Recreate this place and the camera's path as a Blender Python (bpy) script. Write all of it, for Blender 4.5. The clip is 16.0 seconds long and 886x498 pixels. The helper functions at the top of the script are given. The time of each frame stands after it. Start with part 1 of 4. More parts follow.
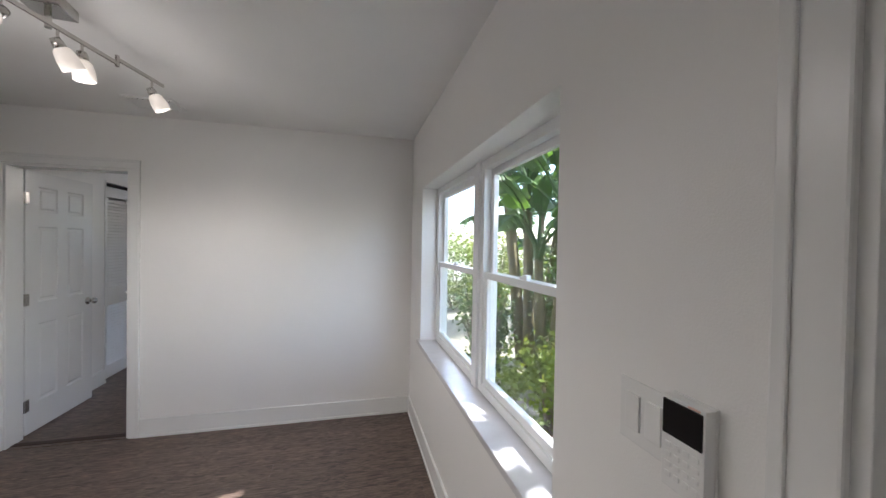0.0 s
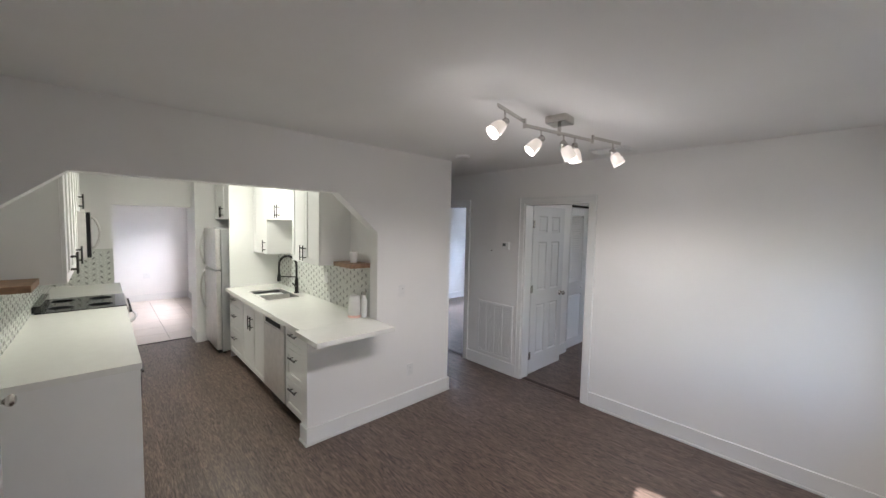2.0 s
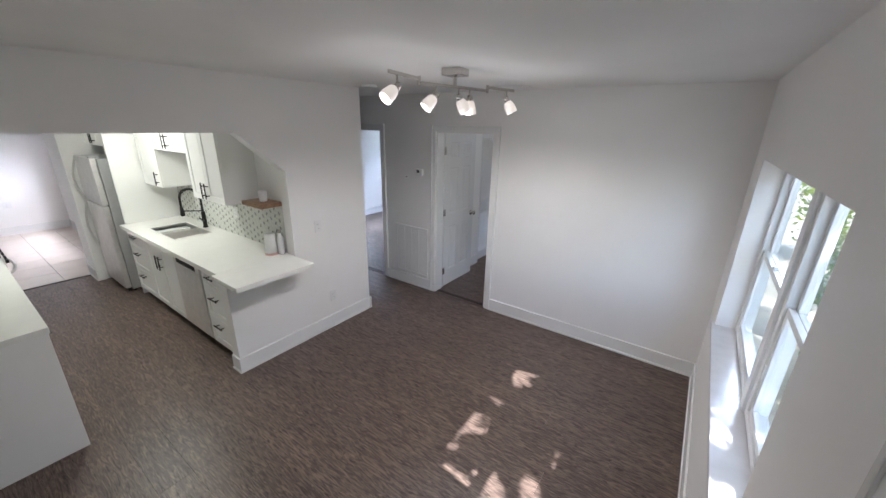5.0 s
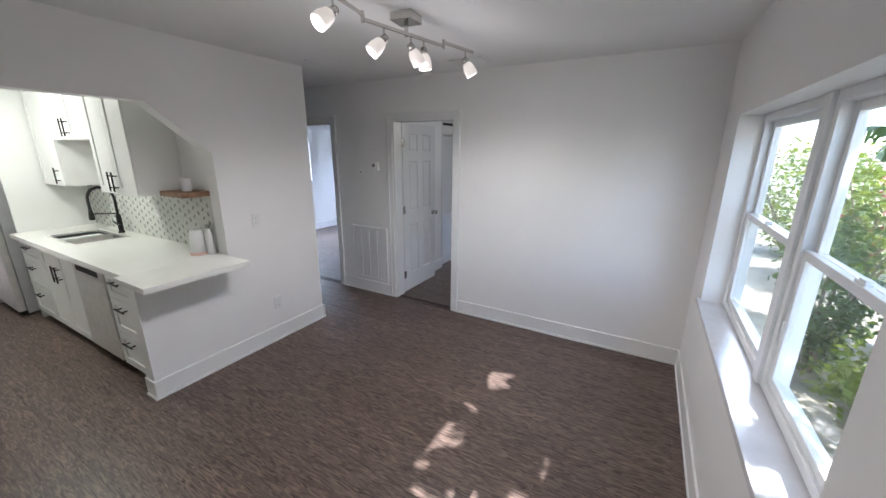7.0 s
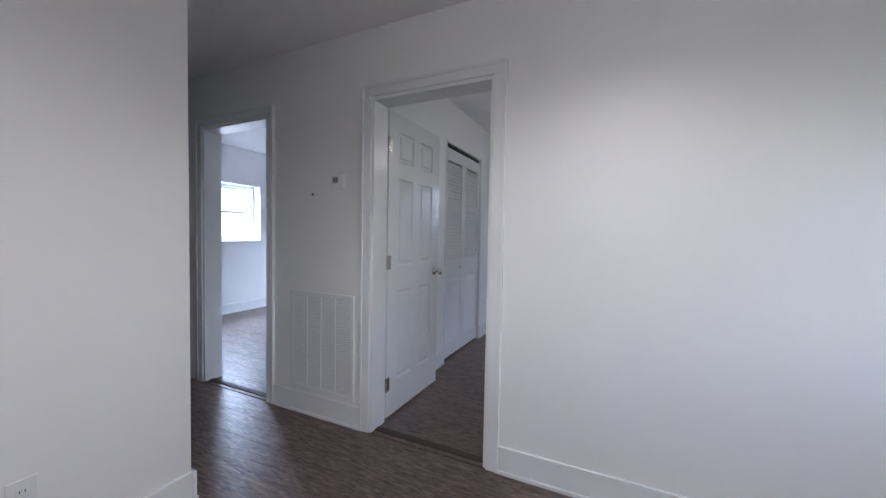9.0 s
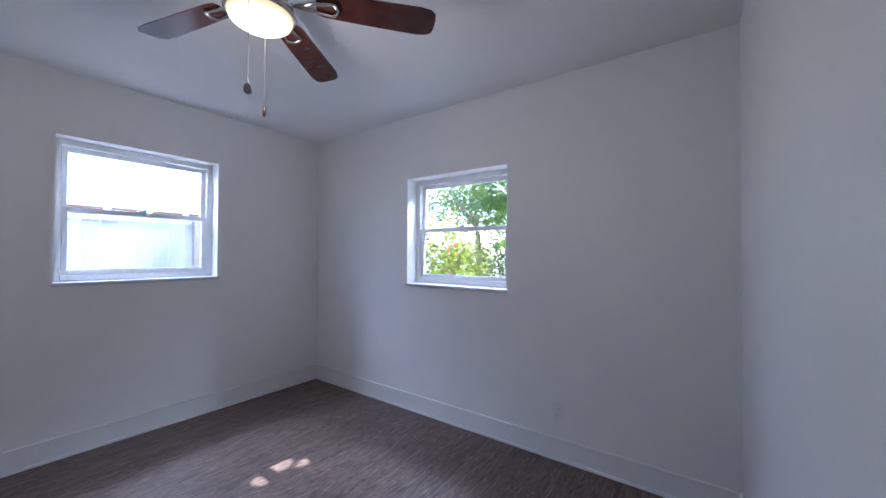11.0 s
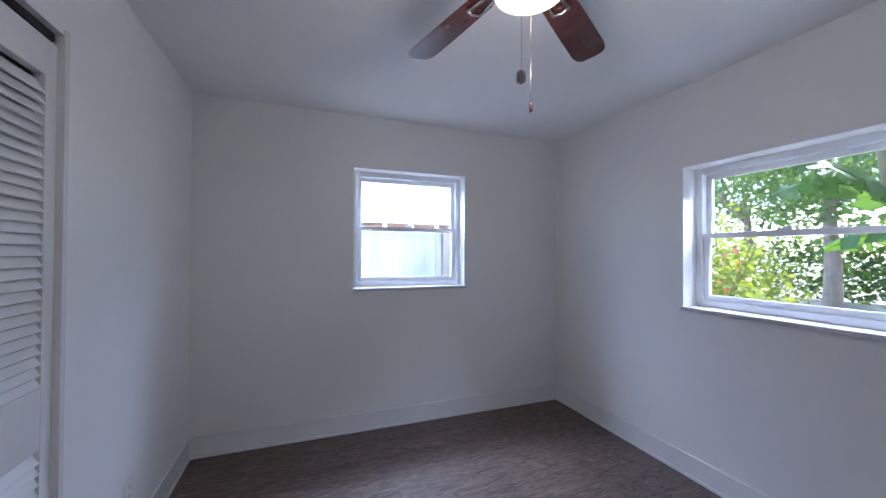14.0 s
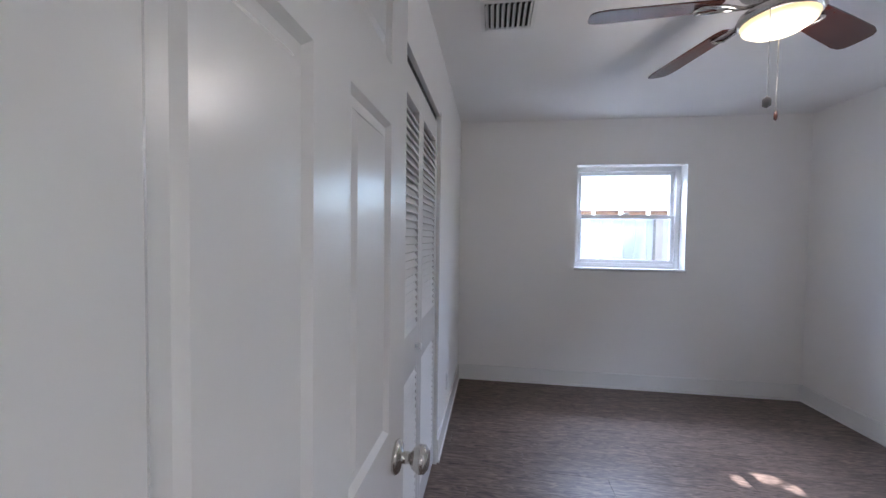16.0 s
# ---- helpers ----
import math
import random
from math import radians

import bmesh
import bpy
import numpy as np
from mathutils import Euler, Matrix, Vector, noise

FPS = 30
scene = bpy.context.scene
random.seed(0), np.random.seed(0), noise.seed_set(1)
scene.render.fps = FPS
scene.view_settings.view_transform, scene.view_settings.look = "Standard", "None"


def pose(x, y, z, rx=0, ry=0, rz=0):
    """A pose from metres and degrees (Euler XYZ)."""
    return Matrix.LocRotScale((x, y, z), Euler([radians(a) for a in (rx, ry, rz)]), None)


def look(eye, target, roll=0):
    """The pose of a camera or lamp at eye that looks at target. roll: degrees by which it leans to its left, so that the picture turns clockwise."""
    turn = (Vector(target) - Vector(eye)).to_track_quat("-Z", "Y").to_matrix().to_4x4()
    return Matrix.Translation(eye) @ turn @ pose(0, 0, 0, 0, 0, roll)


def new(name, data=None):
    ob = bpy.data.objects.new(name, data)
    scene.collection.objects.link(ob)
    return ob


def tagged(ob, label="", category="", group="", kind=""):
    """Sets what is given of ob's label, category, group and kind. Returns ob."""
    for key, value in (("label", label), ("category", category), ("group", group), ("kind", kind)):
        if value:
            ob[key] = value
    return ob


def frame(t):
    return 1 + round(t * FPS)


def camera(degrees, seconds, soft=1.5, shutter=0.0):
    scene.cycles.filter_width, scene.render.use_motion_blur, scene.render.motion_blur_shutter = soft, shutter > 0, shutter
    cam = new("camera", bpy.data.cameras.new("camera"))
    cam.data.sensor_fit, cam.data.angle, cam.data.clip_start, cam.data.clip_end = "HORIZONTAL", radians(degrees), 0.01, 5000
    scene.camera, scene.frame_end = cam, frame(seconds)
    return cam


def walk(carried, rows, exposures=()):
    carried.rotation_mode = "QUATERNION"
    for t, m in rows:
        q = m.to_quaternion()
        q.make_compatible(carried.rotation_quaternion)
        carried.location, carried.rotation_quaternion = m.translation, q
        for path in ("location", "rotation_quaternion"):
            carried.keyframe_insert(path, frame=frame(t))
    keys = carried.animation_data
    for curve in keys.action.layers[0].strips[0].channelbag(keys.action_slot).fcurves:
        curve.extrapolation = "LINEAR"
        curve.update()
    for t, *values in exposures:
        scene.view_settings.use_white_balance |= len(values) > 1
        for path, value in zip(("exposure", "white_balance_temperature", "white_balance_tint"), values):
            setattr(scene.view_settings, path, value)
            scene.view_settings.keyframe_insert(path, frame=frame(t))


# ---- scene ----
cam = camera(101.5, 16.0)
PATH = [
    (0, (-0.529, -3.236, 1.521), (-0.038, -1.297, 1.493), 1.0),
    (0.5, (-0.521, -3.336, 1.526), (-0.858, -1.365, 1.486), 0.9),
    (1, (-0.561, -3.452, 1.577), (-1.532, -1.704, 1.522), 1.0),
    (1.5, (-0.558, -3.511, 1.667), (-1.902, -2.03, 1.611), 1.0),
    (2, (-0.528, -3.515, 1.777), (-1.982, -2.147, 1.647), 1.2),
    (2.5, (-0.466, -3.525, 1.899), (-1.917, -2.177, 1.621), 1.2),
    (3, (-0.393, -3.545, 2.002), (-1.829, -2.216, 1.588), 1.1),
    (3.5, (-0.35, -3.584, 2.093), (-1.772, -2.277, 1.574), 1.1),
    (4, (-0.335, -3.612, 2.139), (-1.72, -2.307, 1.526), 1.1),
    (4.5, (-0.303, -3.585, 2.135), (-1.582, -2.196, 1.475), 1.1),
    (5, (-0.293, -3.554, 2.114), (-1.38, -2.006, 1.465), 1.2),
    (5.2, (-0.293, -3.529, 2.091), (-1.316, -1.937, 1.443), 1.0),
    (7.5, (-0.528, -3.146, 1.562), (-1.471, -1.437, 1.124), 1.0),
    (8, (-0.747, -2.865, 1.371), (-1.712, -1.136, 1.087), 0.8),
    (8.2, (-0.907, -2.715, 1.322), (-1.865, -0.973, 1.101), 0.7),
    (10.3, (-2.387, -0.223, 1.195), (-1.999, 1.739, 1.238), 0.6),
    (10.5, (-2.44, -0.078, 1.195), (-1.583, 1.728, 1.25), 0.4),
    (11, (-2.349, 0.288, 1.323), (-0.729, 1.461, 1.351), 0.3),
    (11.5, (-2.219, 0.375, 1.374), (-0.329, 1.029, 1.398), 0.7),
    (12, (-2.136, 0.463, 1.387), (-0.241, 1.101, 1.422), -0.1),
    (12.5, (-2.134, 0.595, 1.411), (-0.404, 1.599, 1.421), -0.3),
    (13, (-2.175, 0.638, 1.414), (-0.721, 2.012, 1.433), 0.1),
    (13.5, (-2.228, 0.686, 1.411), (-1.122, 2.352, 1.437), 0.2),
    (14, (-2.284, 0.721, 1.409), (-1.58, 2.593, 1.431), 0.3),
    (14.5, (-2.364, 0.738, 1.388), (-1.981, 2.701, 1.41), 0.7),
    (15, (-2.462, 0.723, 1.379), (-2.35, 2.719, 1.321), 0.6),
    (15.5, (-2.616, 0.538, 1.383), (-2.827, 2.525, 1.307), 0.6),
    (16, (-2.706, 0.104, 1.392), (-2.978, 2.084, 1.327), 0.8),
]
walk(cam, [(t, look(eye, target, roll)) for t, eye, target, roll in PATH],
     [(0, 2.55, 6020, 14), (3, 2.8, 6000, 15), (5.2, 2.73, 5780, 14), (8.2, 2.7, 5680, 14), (10.3, 2.75, 5380, 21), (11.2, 2.87, 5380, 21), (12, 3.1, 5380, 21), (13, 2.87, 5430, 20), (14, 2.8, 5450, 20), (15, 3.05, 5520, 20), (16, 3.0, 5800, 18)])

# ---- world, sun, large lights ----
world = bpy.data.worlds.new("world")
scene.world = world
world.use_nodes = True
wn = world.node_tree.nodes
sky = wn.new("ShaderNodeTexSky")
sky.sky_type = 'NISHITA'
sky.sun_disc = False
SUN_DIR = Vector((-0.66, 0.10, -0.75)).normalized()
sky.sun_elevation = math.asin(-SUN_DIR.z)
sky.sun_rotation = math.atan2(-SUN_DIR.x, -SUN_DIR.y)
world.node_tree.links.new(sky.outputs[0], wn["Background"].inputs[0])
wn["Background"].inputs[1].default_value = 0.15

sun = new("sun", bpy.data.lights.new("sun", 'SUN'))
sun.data.energy, sun.data.angle, sun.data.color = 3.2, radians(0.5), (1.0, 0.95, 0.88)
sun.matrix_basis = look((8, -1, 12), Vector((8, -1, 12)) + SUN_DIR)


def area(name, eye, target, sx, sy, watts, color):
    d = bpy.data.lights.new(name, 'AREA')
    d.shape, d.size, d.size_y, d.energy, d.color = 'RECTANGLE', sx, sy, watts, color
    ob = new(name, d)
    ob.matrix_basis = look(eye, target)
    return ob


DAY = (0.74, 0.85, 1.0)
DAY_L = (0.86, 0.92, 1.0)
area("skylight_living_window", (0.62, -1.36, 2.34), (-1.6, -1.6, 0.9), 1.9, 0.6, 2, DAY_L)
area("skylight_bedroom_east_window", (0.72, 1.9, 2.47), (-1.4, 1.9, 0.9), 1.3, 0.4, 19, DAY)
area("skylight_bedroom_north_window", (-1.46, 4.3, 2.47), (-1.46, 2.2, 0.9), 1.3, 0.4, 19, DAY)
area("skylight_tile_room_window", (-9.4, -1.6, 2.2), (-9.4, -3.4, 0.8), 1.6, 0.8, 38, (1.0, 0.95, 0.96))
# Lamp outside an unseen, assumed north window, added to brighten the west room.
area("skylight_west_room_assumed_window", (-5.4, 4.2, 2.42), (-5.6, 2.0, 0.9), 1.0, 0.5, 58, DAY)
area("skylight_west_room_window", (-7.4, 1.85, 2.3), (-5.2, 2.1, 0.9), 0.9, 0.6, 76, DAY)


def bulb(name, loc, watts, color, r=0.03):
    d = bpy.data.lights.new(name, 'POINT')
    d.energy, d.color, d.shadow_soft_size = watts, color, r
    ob = new(name, d)
    ob.location = loc
    return ob


# ---- materials ----
def material(name, color, rough=0.5, metal=0.0, var=0.05, scale=6.0, bump=0.0, bscale=120.0, emit=0.0, emit_color=None, per_object=0.0):
    m = bpy.data.materials.new(name)
    m.use_nodes = True
    nt = m.node_tree
    n, l = nt.nodes, nt.links
    b = n["Principled BSDF"]
    b.inputs["Roughness"].default_value = rough
    b.inputs["Metallic"].default_value = metal
    geo = n.new("ShaderNodeNewGeometry")
    no = n.new("ShaderNodeTexNoise")
    no.inputs["Scale"].default_value, no.inputs["Detail"].default_value = scale, 5.0
    l.new(geo.outputs["Position"], no.inputs["Vector"])
    hsv = n.new("ShaderNodeHueSaturation")
    hsv.inputs["Color"].default_value = (*color, 1)
    mr = n.new("ShaderNodeMapRange")
    mr.inputs["From Min"].default_value, mr.inputs["From Max"].default_value = 0.3, 0.7
    mr.inputs["To Min"].default_value, mr.inputs["To Max"].default_value = 1 - var, 1 + var
    l.new(no.outputs["Fac"], mr.inputs["Value"])
    if per_object:
        oi = n.new("ShaderNodeObjectInfo")
        mr2 = n.new("ShaderNodeMapRange")
        mr2.inputs["To Min"].default_value, mr2.inputs["To Max"].default_value = 1 - per_object, 1 + per_object
        l.new(oi.outputs["Random"], mr2.inputs["Value"])
        mu = n.new("ShaderNodeMath")
        mu.operation = 'MULTIPLY'
        l.new(mr.outputs[0], mu.inputs[0])
        l.new(mr2.outputs[0], mu.inputs[1])
        l.new(mu.outputs[0], hsv.inputs["Value"])
    else:
        l.new(mr.outputs[0], hsv.inputs["Value"])
    l.new(hsv.outputs[0], b.inputs["Base Color"])
    if bump:
        n2 = n.new("ShaderNodeTexNoise")
        n2.inputs["Scale"].default_value, n2.inputs["Detail"].default_value = bscale, 3.0
        l.new(geo.outputs["Position"], n2.inputs["Vector"])
        bp = n.new("ShaderNodeBump")
        bp.inputs["Strength"].default_value, bp.inputs["Distance"].default_value = bump, 0.004
        l.new(n2.outputs["Fac"], bp.inputs["Height"])
        l.new(bp.outputs[0], b.inputs["Normal"])
    if emit:
        b.inputs["Emission Color"].default_value = (*(emit_color or color), 1)
        b.inputs["Emission Strength"].default_value = emit
    return m


def wood_floor():
    m = material("laminate_floor", (0.135, 0.098, 0.08), 0.38)
    n, l = m.node_tree.nodes, m.node_tree.links
    b = n["Principled BSDF"]
    geo = n.new("ShaderNodeNewGeometry")
    oi = n.new("ShaderNodeObjectInfo")
    sc = n.new("ShaderNodeVectorMath")
    sc.operation = 'MULTIPLY'
    sc.inputs[1].default_value = (7.0, 52.0, 1.0)
    off = n.new("ShaderNodeVectorMath")
    off.operation = 'SCALE'
    off.inputs[0].default_value = (7.0, 13.0, 5.0)
    l.new(oi.outputs["Random"], off.inputs["Scale"])
    ad = n.new("ShaderNodeVectorMath")
    l.new(geo.outputs["Position"], sc.inputs[0])
    l.new(sc.outputs[0], ad.inputs[0])
    l.new(off.outputs[0], ad.inputs[1])
    no = n.new("ShaderNodeTexNoise")
    no.inputs["Scale"].default_value, no.inputs["Detail"].default_value, no.inputs["Distortion"].default_value = 1.0, 10.0, 2.2
    l.new(ad.outputs[0], no.inputs["Vector"])
    ramp = n.new("ShaderNodeValToRGB")
    e = ramp.color_ramp.elements
    e[0].position, e[0].color = 0.30, (0.036, 0.025, 0.021, 1)
    e[1].position, e[1].color = 0.70, (0.235, 0.170, 0.135, 1)
    mid = e.new(0.5)
    mid.color = (0.122, 0.087, 0.070, 1)
    l.new(no.outputs["Fac"], ramp.inputs[0])
    hsv = n.new("ShaderNodeHueSaturation")
    mr = n.new("ShaderNodeMapRange")
    mr.inputs["To Min"].default_value, mr.inputs["To Max"].default_value = 0.92, 1.09
    l.new(oi.outputs["Random"], mr.inputs["Value"])
    l.new(mr.outputs[0], hsv.inputs["Value"])
    l.new(ramp.outputs[0], hsv.inputs["Color"])
    l.new(hsv.outputs[0], b.inputs["Base Color"])
    b.inputs["Specular IOR Level"].default_value = 0.45
    rr = n.new("ShaderNodeMapRange")
    rr.inputs["To Min"].default_value, rr.inputs["To Max"].default_value = 0.48, 0.3
    l.new(no.outputs["Fac"], rr.inputs["Value"])
    l.new(rr.outputs[0], b.inputs["Roughness"])
    bp = n.new("ShaderNodeBump")
    bp.inputs["Strength"].default_value, bp.inputs["Distance"].default_value = 0.25, 0.002
    l.new(no.outputs["Fac"], bp.inputs["Height"])
    l.new(bp.outputs[0], b.inputs["Normal"])
    return m


def glass_pane():
    m = bpy.data.materials.new("window_glass")
    m.use_nodes = True
    n, l = m.node_tree.nodes, m.node_tree.links
    n.remove(n["Principled BSDF"])
    tr, gl, lw, pw, mu, mx = (n.new("ShaderNode" + k) for k in ("BsdfTransparent", "BsdfGlossy", "LayerWeight", "Math", "Math", "MixShader"))
    tr.inputs[0].default_value = (0.95, 0.97, 0.965, 1)
    gl.inputs["Roughness"].default_value = 0.02
    pw.operation, pw.inputs[1].default_value = 'POWER', 4.0
    mu.operation, mu.inputs[1].default_value, mu.inputs[2].default_value = 'MULTIPLY_ADD', 0.4, 0.03
    l.new(lw.outputs["Facing"], pw.inputs[0])
    l.new(pw.outputs[0], mu.inputs[0])
    l.new(mu.outputs[0], mx.inputs[0])
    l.new(tr.outputs[0], mx.inputs[1])
    l.new(gl.outputs[0], mx.inputs[2])
    l.new(mx.outputs[0], n["Material Output"].inputs[0])
    return m


def leafy(name, color, rough=0.45):
    m = material(name, color, rough, var=0.35, scale=5.0)
    n, l = m.node_tree.nodes, m.node_tree.links
    b = n["Principled BSDF"]
    t = n.new("ShaderNodeBsdfTranslucent")
    t.inputs[0].default_value = (color[0] * 2.2, color[1] * 2.0, color[2] * 0.9, 1)
    mx = n.new("ShaderNodeMixShader")
    mx.inputs[0].default_value = 0.35
    l.new(b.outputs[0], mx.inputs[1])
    l.new(t.outputs[0], mx.inputs[2])
    l.new(mx.outputs[0], n["Material Output"].inputs[0])
    return m


M_WALL = material("wall_paint", (0.85, 0.84, 0.825), 0.42, var=0.02, scale=1.2, bump=0.12, bscale=260)
M_CEIL = material("ceiling_paint", (0.86, 0.855, 0.845), 0.8, var=0.025, scale=1.5, bump=0.2, bscale=180)
M_TRIM = material("trim_gloss_paint", (0.83, 0.83, 0.82), 0.25, var=0.02, scale=3, bump=0.04, bscale=60)
M_DOOR = material("door_paint", (0.82, 0.82, 0.815), 0.24, var=0.02, scale=3, bump=0.05, bscale=45)
M_CAB = material("cabinet_lacquer", (0.83, 0.83, 0.81), 0.3, var=0.015, scale=4)
M_QUARTZ = material("white_quartz", (0.84, 0.84, 0.80), 0.18, var=0.018, scale=12)
M_VINYL = material("white_vinyl", (0.82, 0.83, 0.83), 0.35, var=0.03, scale=8)
M_SILL = material("marble_sill", (0.6, 0.59, 0.6), 0.28, var=0.08, scale=9)
M_FLOOR = wood_floor()
M_SUB = material("floor_joint", (0.05, 0.037, 0.03), 0.7)
M_TILE = material("cream_floor_tile", (0.62, 0.55, 0.49), 0.3, var=0.06, scale=5, per_object=0.04)
M_GROUT = material("grout", (0.34, 0.31, 0.28), 0.85)
M_GROUT2 = material("grille_backing", (0.78, 0.78, 0.77), 0.8)
M_GLASS = glass_pane()
M_STEEL = material("brushed_steel", (0.72, 0.70, 0.68), 0.45, 0.75, var=0.06, scale=14)
M_FRIDGE = material("fridge_grey", (0.48, 0.48, 0.48), 0.4, 0.4, var=0.05, scale=10)
M_CHROME = material("satin_nickel", (0.6, 0.58, 0.55), 0.22, 1.0, var=0.05, scale=30)
M_BLACK = material("matte_black_metal", (0.018, 0.017, 0.016), 0.4, 0.4)
M_BGLASS = material("black_glass", (0.012, 0.012, 0.013), 0.05)
M_WOOD = material("oak_shelf", (0.27, 0.155, 0.09), 0.5, var=0.28, scale=22)
M_BLADE = material("mahogany_blade", (0.07, 0.022, 0.016), 0.22, var=0.3, scale=16)
M_DARK = material("dark_gap", (0.02, 0.02, 0.02), 0.8)
M_PLASTIC = material("white_plastic", (0.8, 0.8, 0.79), 0.35, var=0.015)
M_GREYP = material("grey_screen", (0.16, 0.17, 0.17), 0.25)
M_PINK = material("pale_pink_band", (0.75, 0.5, 0.45), 0.5)
M_MOSW = material("mosaic_white", (0.74, 0.75, 0.71), 0.2, var=0.05, scale=40)
M_MOSG = material("mosaic_grey", (0.36, 0.37, 0.34), 0.22, var=0.25, scale=30)
M_MGROUT = material("mosaic_grout", (0.62, 0.63, 0.59), 0.8)
M_SHADE = material("frosted_shade", (0.8, 0.76, 0.7), 0.4, emit=0.075, emit_color=(1.0, 0.86, 0.7))
M_GLOW = material("lit_bulb", (1, 0.9, 0.75), 0.4, emit=1.2, emit_color=(1.0, 0.85, 0.62))
M_DOME = material("fan_light_glass", (1, 0.92, 0.75), 0.4, emit=0.12, emit_color=(1.0, 0.8, 0.33))
M_LED = material("assumed_kitchen_light_glass", (1, 1, 0.9), 0.4, emit=1.0, emit_color=(1.0, 0.97, 0.8))
M_GROUND = material("garden_soil", (0.30, 0.27, 0.21), 0.95, var=0.35, scale=2.5, bump=0.6, bscale=30)
M_PAVE = material("pale_paving", (0.55, 0.52, 0.47), 0.85, var=0.12, scale=3, bump=0.3, bscale=60)
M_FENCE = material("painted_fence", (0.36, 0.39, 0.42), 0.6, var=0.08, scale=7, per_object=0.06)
M_BEAM = material("brown_beam", (0.2, 0.1, 0.05), 0.7, var=0.2, scale=12)
M_POST = material("weathered_post", (0.26, 0.24, 0.22), 0.8, var=0.2, scale=9)
M_ROOF = material("roof_shingle", (0.22, 0.2, 0.18), 0.9, var=0.2, scale=9)
M_LEAF = leafy("banana_leaf", (0.06, 0.125, 0.03))
M_LEAF2 = leafy("shrub_leaf", (0.15, 0.20, 0.035))
M_LEAF3 = leafy("far_leaf", (0.07, 0.125, 0.035))
M_FLOWER = leafy("bougainvillea_bract", (0.45, 0.06, 0.16))
M_STEM = material("plant_stem", (0.14, 0.115, 0.05), 0.7, var=0.35, scale=9, bump=0.5, bscale=40)
M_BARK = material("tree_bark", (0.22, 0.17, 0.13), 0.9, var=0.3, scale=6, bump=0.8, bscale=25)


# ---- mesh helpers ----
def box(bm, x0, x1, y0, y1, z0, z1, bevel=0.0, m=None):
    r = bmesh.ops.create_cube(bm, size=1.0)
    mat = Matrix.LocRotScale(((x0 + x1) / 2, (y0 + y1) / 2, (z0 + z1) / 2), None, (abs(x1 - x0), abs(y1 - y0), abs(z1 - z0)))
    bmesh.ops.transform(bm, matrix=(m @ mat) if m else mat, verts=r["verts"])
    if bevel:
        es = list({e for v in r["verts"] for e in v.link_edges})
        bmesh.ops.bevel(bm, geom=es, offset=bevel, segments=2, profile=0.6, affect='EDGES')
    return bm


def B(*a, bevel=0.0, m=None):
    return box(bmesh.new(), *a, bevel=bevel, m=m)


def lathe(bm, prof, n=20, m=None):
    """Turns a profile of (radius, height) round z."""
    rings = []
    for r, z in prof:
        rings.append([bm.verts.new((r * math.cos(2 * math.pi * i / n), r * math.sin(2 * math.pi * i / n), z)) for i in range(n)])
    for a, b in zip(rings, rings[1:]):
        for i in range(n):
            bm.faces.new((a[i], a[(i + 1) % n], b[(i + 1) % n], b[i]))
    bm.faces.new(rings[0][::-1])
    bm.faces.new(rings[-1])
    if m:
        bmesh.ops.transform(bm, matrix=m, verts=[v for r in rings for v in r])
    return bm


def tube(bm, pts, r, n=8):
    pts = [Vector(p) for p in pts]
    rings = []
    for i, p in enumerate(pts):
        d = (pts[min(i + 1, len(pts) - 1)] - pts[max(i - 1, 0)]).normalized()
        q = d.to_track_quat('Z', 'Y').to_matrix()
        rad = r[i] if isinstance(r, (list, tuple)) else r
        rings.append([bm.verts.new(p + q @ Vector((rad * math.cos(2 * math.pi * k / n), rad * math.sin(2 * math.pi * k / n), 0))) for k in range(n)])
    for a, b in zip(rings, rings[1:]):
        best = min(range(n), key=lambda s: sum((a[k].co - b[(k + s) % n].co).length for k in range(n)))
        for k in range(n):
            bm.faces.new((a[k], a[(k + 1) % n], b[(k + 1 + best) % n], b[(k + best) % n]))
    bm.faces.new(rings[0][::-1])
    bm.faces.new(rings[-1])
    return bm


def mesh_of(name, bm, mat, smooth=False):
    bmesh.ops.recalc_face_normals(bm, faces=bm.faces)
    if smooth:
        for f in bm.faces:
            f.smooth = True
    me = bpy.data.meshes.new(name)
    bm.to_mesh(me)
    bm.free()
    me.materials.append(mat)
    return me


def part(name, bm, mat, parent=None, label="", smooth=False):
    ob = new(name, mesh_of(name, bm, mat, smooth))
    if parent:
        ob.parent = parent
    return tagged(ob, label)


def thing(name, label, category, group="", m=None, kind=""):
    ob = new(name)
    ob.empty_display_size = 0.1
    if m is not None:
        ob.matrix_basis = m
    return tagged(ob, label, category, group, kind)


def struct(name, bm, mat, label, category):
    return tagged(part(name, bm, mat), label, category, kind="structure")


